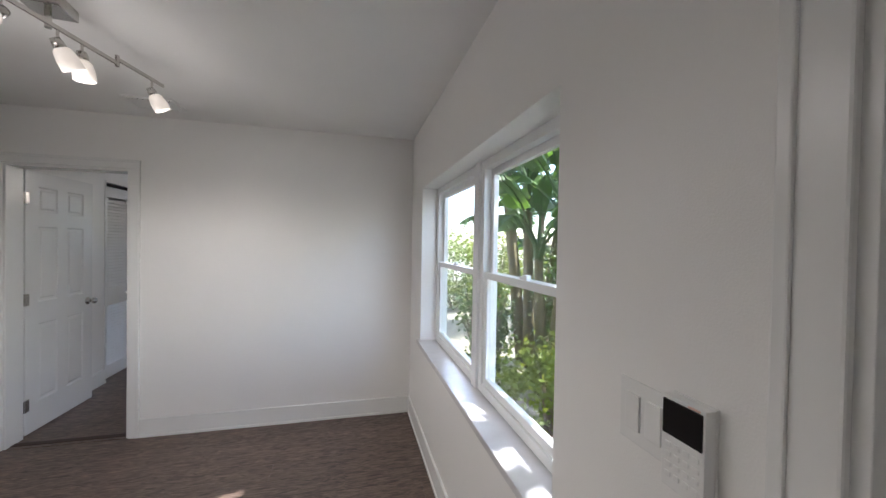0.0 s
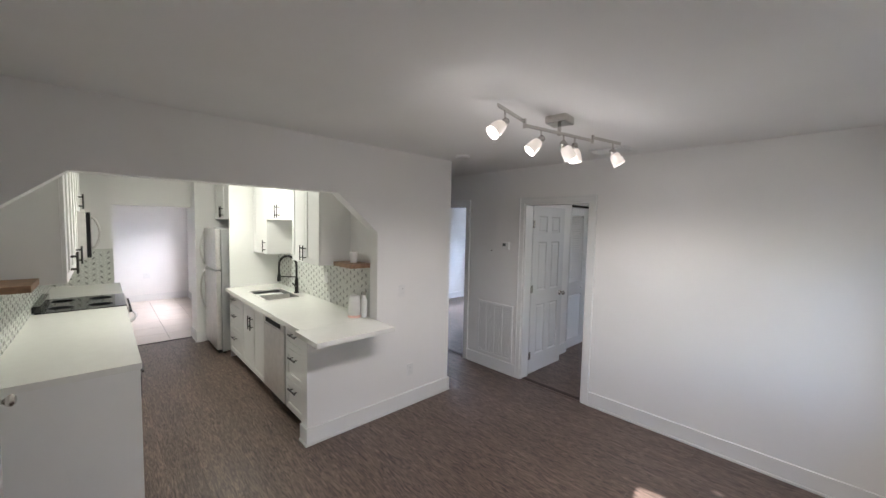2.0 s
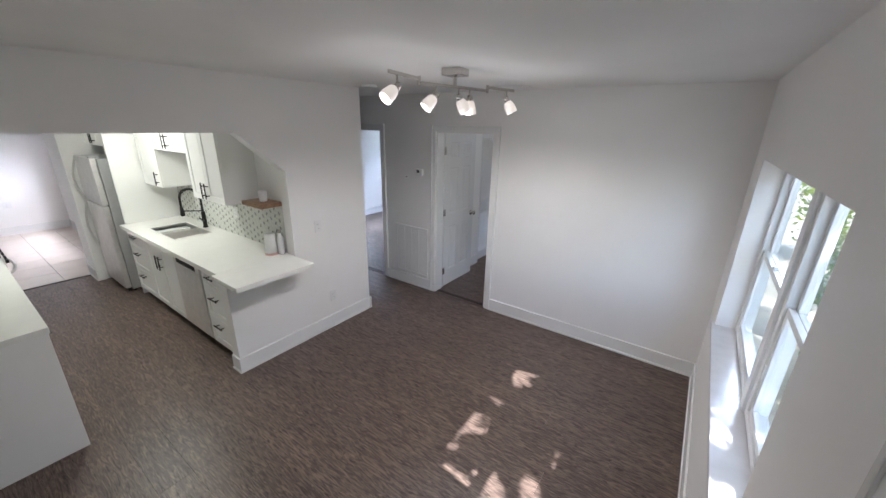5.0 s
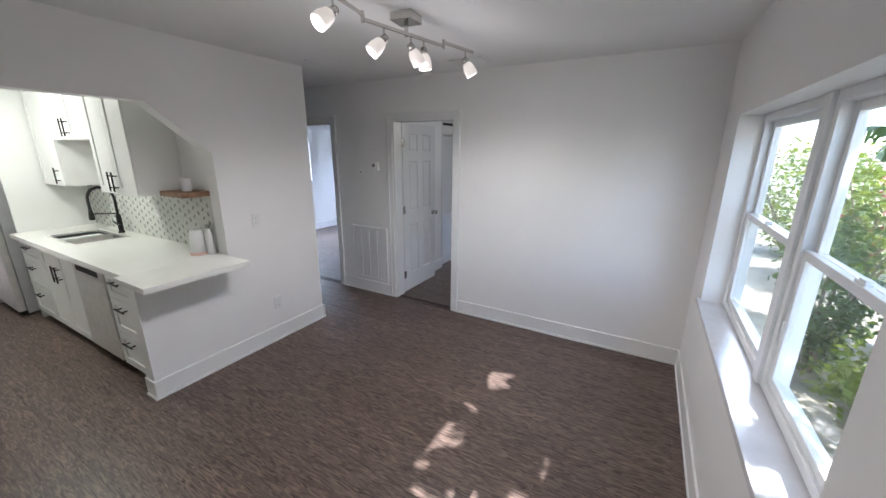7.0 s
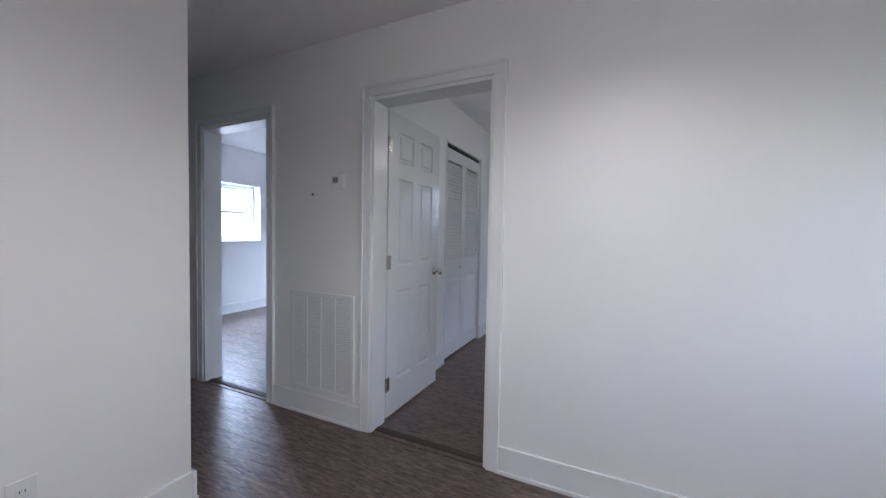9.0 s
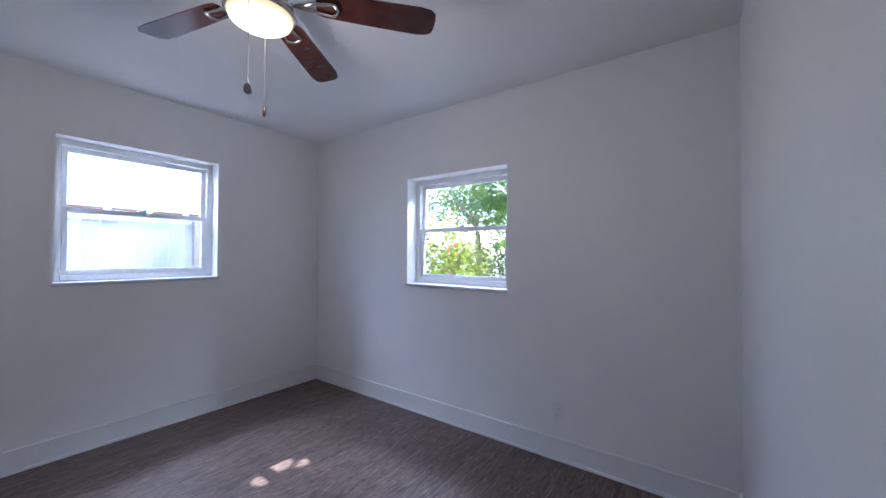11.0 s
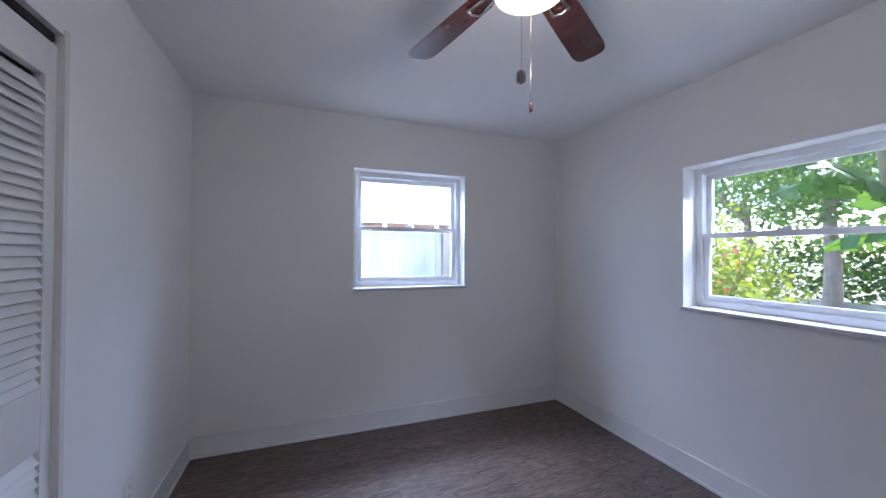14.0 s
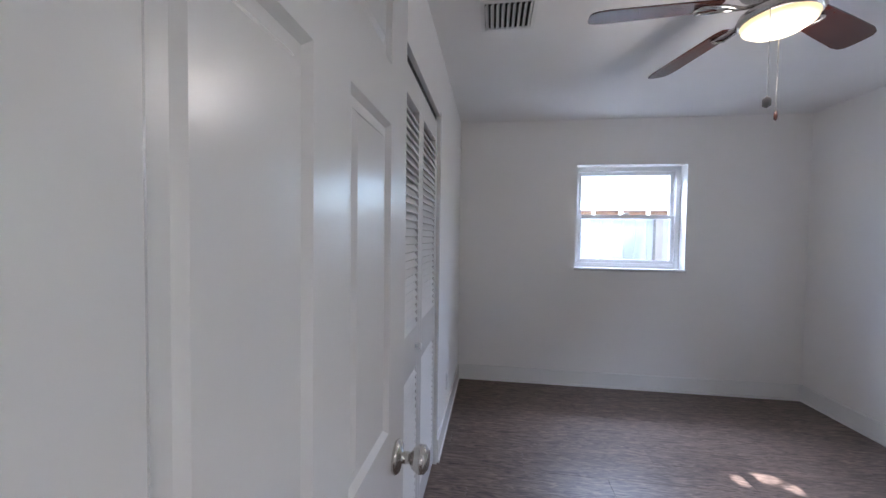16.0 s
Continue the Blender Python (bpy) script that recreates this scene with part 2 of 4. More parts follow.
def slab(axis, lo, hi, u, v, holes):
    """A plate square to axis (0, 1, 2) from lo to hi, over u and v, with right-angled holes (u0, u1, v0, v1)."""
    us = sorted({*u, *(c for h in holes for c in h[:2] if u[0] < c < u[1])})
    vs = sorted({*v, *(c for h in holes for c in h[2:] if v[0] < c < v[1])})
    full = lambda i, j: 0 <= i < len(us) - 1 and 0 <= j < len(vs) - 1 and not any(
        h[0] < (us[i] + us[i + 1]) / 2 < h[1] and h[2] < (vs[j] + vs[j + 1]) / 2 < h[3] for h in holes)
    bm = bmesh.new()

    def P(w, a, b):
        return bm.verts.new({0: (w, a, b), 1: (a, w, b), 2: (a, b, w)}[axis])
    for i in range(len(us) - 1):
        for j in range(len(vs) - 1):
            if not full(i, j):
                continue
            a0, a1, b0, b1 = us[i], us[i + 1], vs[j], vs[j + 1]
            for w in (lo, hi):
                bm.faces.new((P(w, a0, b0), P(w, a1, b0), P(w, a1, b1), P(w, a0, b1)))
            for di, dj, c, d in ((-1, 0, (a0, b0), (a0, b1)), (1, 0, (a1, b0), (a1, b1)), (0, -1, (a0, b0), (a1, b0)), (0, 1, (a0, b1), (a1, b1))):
                if not full(i + di, j + dj):
                    bm.faces.new((P(lo, *c), P(lo, *d), P(hi, *d), P(hi, *c)))
    bmesh.ops.remove_doubles(bm, verts=bm.verts, dist=1e-5)
    return bm


# ---- structure ----
CEIL, BCEIL = 2.45, 2.50
WE, WN, WNB = 0.20, 0.14, 3.645        # east wall, inner wall and bedroom north wall
D1 = (-2.915, -2.15)
D2 = (-4.57, -3.81)
DH = 2.045
LW = (-2.38, -0.475, 0.74, 1.948)       # living window: y0 y1 z0 z1
EW = (1.43, 2.37, 1.054, 1.968)
NW = (-1.937, -0.982, 1.107, 2.082)
NW2 = (-5.95, -4.85, 1.107, 2.082)
EDR = (-3.87, -2.965)
SD = (-3.135, -2.37)
TO = (-3.42, -2.55, 0.0, 1.96)

struct("wall_east", slab(0, 0, WE, (-4.12, WNB + 0.2), (-0.1, 2.6), [LW, EW, (*EDR, -0.2, DH)]), M_WALL, "white painted outer wall with two windows and the entry", "wall")
struct("wall_between_living_and_bedrooms", slab(1, 0, WN, (-7.05, 0), (-0.1, 2.6), [(*D1, -0.2, DH), (*D2, -0.2, DH)]), M_WALL, "white painted inner wall with two doorways", "wall")
struct("wall_bedroom_north", slab(1, WNB, WNB + 0.2, (-7.05, 0), (-0.1, 2.6), [NW, NW2]), M_WALL, "white painted outer wall of both bedrooms with windows", "wall")
struct("wall_south", slab(1, -4.12, -4.0, (-7.05, 0), (-0.1, 2.6), [(*SD, -0.2, DH)]), M_WALL, "white painted wall with a closet doorway", "wall")
struct("wall_closet_back", slab(1, -4.85, -4.75, (-3.6, -2.0), (-0.1, 2.6), []), M_WALL, "white back wall of the entry closet", "wall")
struct("wall_closet_side", slab(0, -3.7, -3.6, (-4.85, -4.12), (-0.1, 2.6), []), M_WALL, "white side wall of the entry closet", "wall")
struct("wall_closet_side", slab(0, -2.0, -1.9, (-4.85, -4.12), (-0.1, 2.6), []), M_WALL, "white side wall of the entry closet", "wall")
CL = (1.315, 2.255, -0.2, 2.11)
struct("wall_bedroom_closet", slab(0, -3.13, -3.03, (WN, WNB), (-0.1, 2.6), [CL]), M_WALL, "white bedroom wall with the closet opening", "wall")
struct("wall_closet_inner", slab(0, -3.85, -3.75, (WN, WNB), (-0.1, 2.6), []), M_WALL, "white wall behind the bedroom closet", "wall")
struct("wall_kitchen_north", slab(1, -1.72, -1.6, (-7.05, -3.39), (-0.1, 2.6), []), M_WALL, "white kitchen wall behind the sink run", "wall")
struct("wall_hall_south", slab(1, -0.956, -0.836, (-7.05, -3.39), (-0.1, 2.6), []), M_WALL, "white wall along the hall", "wall")
struct("wall_fridge_return", slab(0, -7.05, -6.745, (-2.55, -1.72), (-0.1, 2.6), []), M_WALL, "short white wall return beside the fridge", "wall")
struct("wall_kitchen_west", slab(0, -7.17, -7.05, (-4.12, 0), (-0.1, 2.6), [(TO[0], TO[1], -0.2, TO[3])]), M_WALL, "white kitchen wall with an opening to the tiled room", "wall")
WW = (1.44, 2.225, 1.07, 1.95)
struct("wall_west_room", slab(0, -7.05, -6.78, (0, WNB + 0.2), (-0.1, 2.6), [WW]), M_WALL, "white wall of the second bedroom with a window", "wall")
TW = (-10.12, -8.5, 0.75, 1.84)
TN = -2.10                             # tiled room, north wall

struct("wall_tile_room_north", slab(1, TN, -1.92, (-10.75, -7.17), (-0.1, 2.6), [TW]), M_WALL, "white wall of the tiled room with a window", "wall")
struct("wall_tile_room_west", slab(0, -10.75, -10.63, (-5.0, TN), (-0.1, 2.6), []), M_WALL, "plain white wall of the tiled room", "wall")
struct("wall_tile_room_south", slab(1, -5.12, -5.0, (-10.75, -7.17), (-0.1, 2.6), []), M_WALL, "plain white wall of the tiled room", "wall")
struct("wall_tile_room_east", slab(0, -7.17, -7.05, (-5.0, -4.12), (-0.1, 2.6), []), M_WALL, "plain white wall of the tiled room", "wall")

# wall between living room and kitchen, its opening cut off at an angle in both upper corners, over a half wall
bm = bmesh.new()
outline = [(-0.836, -0.1), (-0.836, 2.6), (-4.0, 2.6), (-4.0, 1.72), (-3.64, 2.025), (-2.115, 2.025), (-1.735, 1.70), (-1.735, 0.873), (-2.375, 0.873), (-2.375, -0.1)]
fa = bm.faces.new([bm.verts.new((-3.27, y, z)) for y, z in outline])
ex = bmesh.ops.extrude_face_region(bm, geom=[fa])
bmesh.ops.translate(bm, vec=(-0.12, 0, 0), verts=[v for v in ex["geom"] if isinstance(v, bmesh.types.BMVert)])
struct("wall_living_kitchen", bm, M_WALL, "white wall with a wide angled kitchen opening and half wall", "wall")

struct("ceiling_living", B(-7.17, 0.0, -4.85, 0.0, CEIL, CEIL + 0.1), M_CEIL, "flat white painted ceiling of the living room and kitchen", "ceiling")
struct("ceiling_bedrooms", B(-7.17, 0.0, WN, WNB, BCEIL, BCEIL + 0.1), M_CEIL, "flat white painted bedroom ceiling", "ceiling")
struct("ceiling_tile_room", B(-10.75, -7.17, -5.1, -1.75, CEIL, CEIL + 0.1), M_CEIL, "flat white ceiling of the tiled room", "ceiling")
# East eave is unseen; its depth is set to cut off sun patches indoors.
struct("roof", B(-11.3, 0.95, -5.6, 4.4, 2.62, 2.75, bevel=0.01), M_ROOF, "grey flat roof with an unseen eave sized to limit sun", "roof")

floor_main = struct("floor", B(-7.05, 0, -4.85, WNB, -0.1, -0.006), M_SUB, "dark brown wood laminate plank floor", "floor")
floor_tile = struct("floor_tile_room", B(-10.75, -7.05, -5.0, -1.75, -0.1, -0.006), M_GROUT, "cream ceramic tile floor", "floor")


def run_of(name, label, cat, mat, segs, prof):
    """Baseboard or trim pieces along wall segments; prof gives steps of (depth, z0, z1)."""
    for (x0, y0), (x1, y1), (nx, ny) in segs:
        bm = bmesh.new()
        for d, z0, z1 in prof:
            xs, ys = sorted((x0, x1)), sorted((y0, y1))
            if nx:
                xs = sorted((x0, x0 + nx * d))
            else:
                ys = sorted((y0, y0 + ny * d))
            box(bm, xs[0], xs[1], ys[0], ys[1], z0, z1, bevel=min(0.004, d / 3))
        struct(name, bm, mat, label, cat)


BASE = [(0.014, 0.018, 0.142), (0.022, 0.0, 0.02)]
run_of("baseboard", "tall white painted baseboard with shoe moulding", "baseboard", M_TRIM, [
    ((-2.085, 0), (0, 0), (0, -1)), ((-3.745, 0), (-2.98, 0), (0, -1)),
    ((0, -2.87), (0, -0.022), (-1, 0)), ((-3.27, -2.375), (-3.27, -0.836), (1, 0)), ((-3.39, -0.836), (-3.248, -0.836), (0, 1)),
    ((-3.39, -2.375), (-3.248, -2.375), (0, -1)), ((-2.3, -4.0), (0, -4.0), (0, 1)),
    ((0, WN), (0, WNB), (-1, 0)), ((-3.03, WNB), (-0.022, WNB), (0, -1)), ((-3.03, 2.27), (-3.03, WNB - 0.022), (1, 0)), ((-3.03, WN), (-3.03, 1.30), (1, 0)),
    ((-2.085, WN), (-0.022, WN), (0, 1)),
    ((-6.78, WN), (-6.78, WNB), (1, 0)), ((-6.755, WNB), (-3.85, WNB), (0, -1)), ((-3.85, WN), (-3.85, WNB), (-1, 0)),
    ((-7.17, TO[1]), (-6.723, TO[1]), (0, -1)), ((-6.745, TO[1]), (-6.745, -2.47), (1, 0)),
    ((-10.63, -5.0), (-10.63, TN), (1, 0)), ((-10.6, TN), (-7.17, TN), (0, -1)), ((-7.05, -0.836), (-3.39, -0.836), (0, 1))], BASE)


def casing(axis, w, out, a0, a1, top, both=0.0):
    """Door casing round an opening on the plane w of a wall; out is the side it stands proud on."""
    for (u0, u1, z0, z1) in ((a0 - 0.065, a0 + 0.004, 0, top), (a1 - 0.004, a1 + 0.065, 0, top), (a0 - 0.065, a1 + 0.065, top, top + 0.065)):
        bm = bmesh.new()
        lo, hi = sorted((w, w + out * 0.016))
        l2, h2 = sorted((w, w + out * 0.022))
        if axis == 1:
            box(bm, u0, u1, lo, hi, z0, z1, bevel=0.004)
        else:
            box(bm, lo, hi, u0, u1, z0, z1, bevel=0.004)
        # raised outer bead
        if u1 - u0 < 0.2:
            e = (u0 - 0.001, u0 + 0.018) if u0 < a0 - 0.01 else (u1 - 0.018, u1 + 0.001)
            z = (z0, z1 + 0.0655)
        else:
            e, z = (u0 + 0.019, u1 - 0.019), (z1 - 0.018, z1 + 0.0008)
        box(bm, *((e[0], e[1], l2, h2) if axis == 1 else (l2, h2, e[0], e[1])), *z, bevel=0.003)
        struct("trim", bm, M_TRIM, "white painted door casing", "trim")


def jamb(axis, lo, hi, a0, a1, top):
    t = 0.02
    bm = bmesh.new()
    for u0, u1, z0, z1 in ((a0 - 0.001, a0 + t, 0, top), (a1 - t, a1 + 0.001, 0, top), (a0 + t, a1 - t, top - t, top + 0.001)):
        box(bm, *((u0, u1, lo - 0.002, hi + 0.002) if axis == 1 else (lo - 0.002, hi + 0.002, u0, u1)), z0, z1, bevel=0.002)
    return struct("trim", bm, M_TRIM, "white painted door jamb", "trim")


casing(1, 0, -1, *D1, DH)
casing(1, WN, 1, *D1, DH)
jamb(1, 0, WN, *D1, DH)
casing(1, 0, -1, *D2, DH)
jamb(1, 0, WN, *D2, DH)
casing(0, 0, -1, *EDR, DH)
jamb(0, 0, WE, *EDR, DH)
casing(1, -4.0, 1, *SD, DH)
jamb(1, -4.12, -4.0, *SD, DH)
struct("trim", B(-3.05, -3.024, 2.2525, 2.275, 0, 2.13, bevel=0.003), M_TRIM, "white painted closet edge trim", "trim")
struct("trim", B(-3.05, -3.024, 1.295, 1.3175, 0, 2.13, bevel=0.003), M_TRIM, "white painted closet edge trim", "trim")
struct("trim", B(-3.1, -3.052, 1.319, 2.251, 2.082, 2.108), M_DARK, "dark metal closet door track", "trim")
for x0, x1 in (D1, D2):
    struct("threshold", B(x0 + 0.02, x1 - 0.02, 0.03, 0.075, 0.0, 0.006, bevel=0.002), M_SUB, "thin brown floor joining strip", "threshold")
struct("threshold", B(-7.09, -7.05, TO[0], TO[1], 0.0, 0.007, bevel=0.002), M_SUB, "thin brown floor joining strip", "threshold")


# ---- doors ----
def knob(parent, m):
    k = part("door_knob", lathe(bmesh.new(), [(0.001, 0), (0.032, 0), (0.034, 0.004), (0.03, 0.01), (0.012, 0.014), (0.011, 0.032), (0.02, 0.038), (0.028, 0.05), (0.027, 0.062), (0.018, 0.07), (0.001, 0.071)], 20, m), M_CHROME, parent, "satin nickel knob", True)
    return k


def panel_leaf(w, h, t=0.035):
    """A six-panel leaf: x from 0 (hinge) to w, y over its thickness, z from 0."""
    xs = [0, 0.115, w / 2 - 0.05, w / 2 + 0.05, w - 0.115, w]
    zs = [0, 0.22, 0.83, 1.0, 1.59, 1.70, 1.90, h]
    bm = bmesh.new()
    panels = []
    for y in (-t / 2, t / 2):
        grid = [[bm.verts.new((x, y, z)) for z in zs] for x in xs]
        for i in range(5):
            for j in range(7):
                f = bm.faces.new((grid[i][j], grid[i + 1][j], grid[i + 1][j + 1], grid[i][j + 1]) if y < 0 else (grid[i][j], grid[i][j + 1], grid[i + 1][j + 1], grid[i + 1][j]))
                if i in (1, 3) and j in (1, 3, 5):
                    panels.append(f)
    loop = [(0, 0), (w, 0), (w, h), (0, h)]
    for (a, b), (c, d) in zip(loop, loop[1:] + loop[:1]):
        bm.faces.new([bm.verts.new(p) for p in ((a, -t / 2, b), (a, t / 2, b), (c, t / 2, d), (c, -t / 2, d))])
    bm.normal_update()
    bmesh.ops.inset_individual(bm, faces=panels, thickness=0.014, depth=-0.009)
    bmesh.ops.inset_individual(bm, faces=panels, thickness=0.022, depth=0.0)
    bmesh.ops.inset_individual(bm, faces=panels, thickness=0.012, depth=0.006)
    return bm


def hinge(parent, z, y):
    bm = lathe(bmesh.new(), [(0.007, -0.045), (0.007, 0.045)], 10, pose(-0.004, y, z))
    box(bm, 0.0, 0.032, y * 0.86, y * 0.98, z - 0.045, z + 0.045)
    box(bm, -0.036, -0.008, y * 0.86, y * 0.98, z - 0.045, z + 0.045)
    part("hinge", bm, M_CHROME, parent, "satin nickel hinge")


def panel_door(name, label, m, w, side, kind="structure"):
    ob = thing(name, label, "door", m=m, kind=kind)
    leaf = part("door_leaf", panel_leaf(w, 2.015), M_DOOR, ob)
    knob(leaf, pose(w - 0.065, -0.0175, 0.925, 90, 0, 0))
    knob(leaf, pose(w - 0.065, 0.0175, 0.925, -90, 0, 0))
    for z in (0.22, 1.03, 1.80):
        hinge(ob, z, side * 0.02)
    return ob


panel_door("door_1", "open white six-panel bedroom door with satin knob", pose(-2.921, WN + 0.03, 0.012, 0, 0, 89.5), 0.715, -1)
panel_door("door_2", "white six-panel closet door standing ajar", pose(SD[1] - 0.026, -3.985, 0.012, 0, 0, 174.0), 0.72, -1)
panel_door("door_3", "closed white six-panel entry door", pose(0.06, EDR[1] - 0.022, 0.012, 0, 0, -90), 0.86, 1)

# louvred bifold closet door
bifold = thing("closet_door", "white louvred bifold closet door, closed", "closet door", kind="structure")
slat_me = mesh_of("slat", B(-0.025, 0.025, -0.182, 0.182, -0.0035, 0.0035, bevel=0.002), M_DOOR)
for k, y0 in enumerate((1.3185, 1.7855)):
    w = 0.4665
    bm = bmesh.new()
    for a, b, z0, z1 in ((0, 0.052, 0.02, 2.07), (w - 0.052, w, 0.02, 2.07), (0.052, w - 0.052, 0.02, 0.16), (0.052, w - 0.052, 0.80, 0.99), (0.052, w - 0.052, 1.955, 2.07)):
        box(bm, -3.075, -3.045, y0 + a, y0 + b, z0, z1, bevel=0.003)
    pan = part("door_panel", bm, M_DOOR, bifold)
    z = 0.175
    while z < 1.95:
        if not 0.785 < z < 1.005:
            s = new("slat", slat_me)
            s.parent = pan
            s.matrix_basis = pose(-3.06, y0 + w / 2, z, 0, 60, 0)
        z += 0.0335
    if k == 0:
        part("door_knob", lathe(bmesh.new(), [(0.001, 0), (0.012, 0), (0.01, 0.012), (0.017, 0.02), (0.015, 0.028), (0.001, 0.031)], 16, pose(-3.045, y0 + w - 0.09, 0.90, 0, 90, 0)), M_PLASTIC, pan, "small white knob", True)


# ---- windows ----
def single_hung(parent, w, h, m, drop=0.5):
    """A single-hung vinyl unit in the local plane: x across, z up, y to the outside."""
    def bar(name, rects, y0, y1, par, mat=M_VINYL):
        bm = bmesh.new()
        for r in rects:
            box(bm, r[0], r[1], y0, y1, r[2], r[3], bevel=0.003, m=m)
        return part(name, bm, mat, par)
    f = 0.042
    fr = bar("window_frame", [(0, f, 0, h), (w - f, w, 0, h), (f, w - f, 0, f), (f, w - f, h - f, h)], -0.03, 0.05, parent)
    hm = h * drop
    s = 0.034
    for nm, z0, z1, y in (("upper_sash", hm - 0.01, h - f, 0.022), ("lower_sash", f, hm + 0.024, -0.006)):
        sash = bar(nm, [(f, f + s, z0, z1), (w - f - s, w - f, z0, z1), (f + s, w - f - s, z0, z0 + s), (f + s, w - f - s, z1 - s, z1)], y - 0.013, y + 0.013, parent)
        g = part("pane", box(bmesh.new(), f + s - 0.004, w - f - s + 0.004, y - 0.002, y + 0.002, z0 + s - 0.004, z1 - s + 0.004, m=m), M_GLASS, sash)
        g.visible_shadow = False
    bar("latch", [(w / 2 - 0.03, w / 2 + 0.03, hm + 0.024, hm + 0.036), (w / 2 - 0.008, w / 2 + 0.03, hm + 0.036, hm + 0.044)], -0.016, 0.004, parent, M_VINYL)
    bar("latch", [(f + s * 0.2, f + s * 0.8, f + 0.2, f + 0.28)], -0.026, -0.018, parent)
    return fr


# local x along the wall, local y outwards
EAST = lambda y, z: Matrix.Translation((0.15, y, z)) @ Matrix.Rotation(radians(-90), 4, 'Z')
NORTH = lambda x, z: Matrix.Translation((x, WNB + 0.14, z))
w1 = thing("window_1", "white vinyl double single-hung window over garden plants", "window", kind="structure")
half = (LW[1] - LW[0]) / 2
single_hung(w1, half - 0.035, LW[3] - LW[2] - 0.03, EAST(LW[1], LW[2] + 0.03))
single_hung(w1, half - 0.035, LW[3] - LW[2] - 0.03, EAST(LW[1] - half - 0.035, LW[2] + 0.03))
part("mullion", B(0.105, 0.2, LW[0] + half - 0.036, LW[0] + half + 0.036, LW[2] + 0.03, LW[3] - 0.001, bevel=0.004), M_VINYL, w1)
part("window_sill", B(-0.022, 0.198, LW[0] + 0.002, LW[1] + 0.05, LW[2] - 0.005, LW[2] + 0.028, bevel=0.005), M_SILL, w1, "glossy white stone sill")
w2 = thing("window_2", "white single-hung bedroom window facing the garden", "window", kind="structure")
single_hung(w2, EW[1] - EW[0] - 0.002, EW[3] - EW[2] - 0.02, EAST(EW[1] - 0.001, EW[2] + 0.02))
part("window_sill", B(-0.018, 0.198, EW[0] - 0.01, EW[1] + 0.01, EW[2] - 0.006, EW[2] + 0.018, bevel=0.004), M_SILL, w2, "worn white stone sill")
w3 = thing("window_3", "white single-hung bedroom window facing a fence", "window", kind="structure")
single_hung(w3, NW[1] - NW[0] - 0.002, NW[3] - NW[2] - 0.02, NORTH(NW[0] + 0.001, NW[2] + 0.02))
part("window_sill", B(NW[0] - 0.01, NW[1] + 0.01, WNB - 0.018, WNB + 0.198, NW[2] - 0.006, NW[2] + 0.018, bevel=0.004), M_SILL, w3, "worn white stone sill")
w4 = thing("window_4", "white single-hung window of the second bedroom", "window", kind="structure")
single_hung(w4, WW[1] - WW[0] - 0.002, WW[3] - WW[2] - 0.02, Matrix.Translation((-6.95, WW[0] + 0.001, WW[2] + 0.02)) @ Matrix.Rotation(radians(90), 4, 'Z'))
part("window_sill", B(-7.04, -6.762, WW[0] - 0.01, WW[1] + 0.01, WW[2] - 0.006, WW[2] + 0.018, bevel=0.004), M_SILL, w4)
w5 = thing("window_5", "white single-hung window of the tiled room", "window", kind="structure")
single_hung(w5, TW[1] - TW[0] - 0.002, TW[3] - TW[2] - 0.02, Matrix.Translation((TW[0] + 0.001, -1.97, TW[2] + 0.02)))
part("window_sill", B(TW[0] - 0.01, TW[1] + 0.01, TN - 0.02, -1.93, TW[2] - 0.006, TW[2] + 0.018, bevel=0.004), M_SILL, w5)
# Unseen window, assumed because the west wall of this room is bright.
w6 = thing("assumed_window_6", "unseen single-hung window assumed in the second bedroom", "window", kind="structure")
single_hung(w6, NW2[1] - NW2[0] - 0.002, NW2[3] - NW2[2] - 0.02, NORTH(NW2[0] + 0.001, NW2[2] + 0.02))
part("window_sill", B(NW2[0] - 0.01, NW2[1] + 0.01, WNB - 0.018, WNB + 0.198, NW2[2] - 0.006, NW2[2] + 0.018, bevel=0.004), M_SILL, w6)


# ---- kitchen ----
def shaker(bm, x0, x1, z0, z1, y, out):
    """A framed cabinet front on the plane y, standing out to the side out."""
    f = min(0.055, (x1 - x0) * 0.22, (z1 - z0) * 0.28)
    ys = sorted((y, y + out * 0.018))
    yp = sorted((y, y + out * 0.009))
    for r in ((x0, x0 + f, z0, z1), (x1 - f, x1, z0, z1), (x0 + f, x1 - f, z0, z0 + f), (x0 + f, x1 - f, z1 - f, z1)):
        box(bm, r[0], r[1], ys[0], ys[1], r[2], r[3], bevel=0.0015)
    box(bm, x0 + f, x1 - f, yp[0], yp[1], z0 + f, z1 - f)
    return bm


def pull(parent, x, y, z, out, upright=True, ln=0.15):
    """A black bar pull on two posts."""
    d = Vector((0, 0, 1)) if upright else Vector((1, 0, 0))
    c = Vector((x, y + out * 0.034, z))
    bm = tube(bmesh.new(), [c - d * ln / 2, c + d * ln / 2], 0.006, 8)
    for s in (-1, 1):
        p = c + d * s * ln * 0.3
        tube(bm, [p, p - Vector((0, out * 0.034, 0))], 0.005, 8)
    part("handle", bm, M_BLACK, parent, "matte black bar pull")


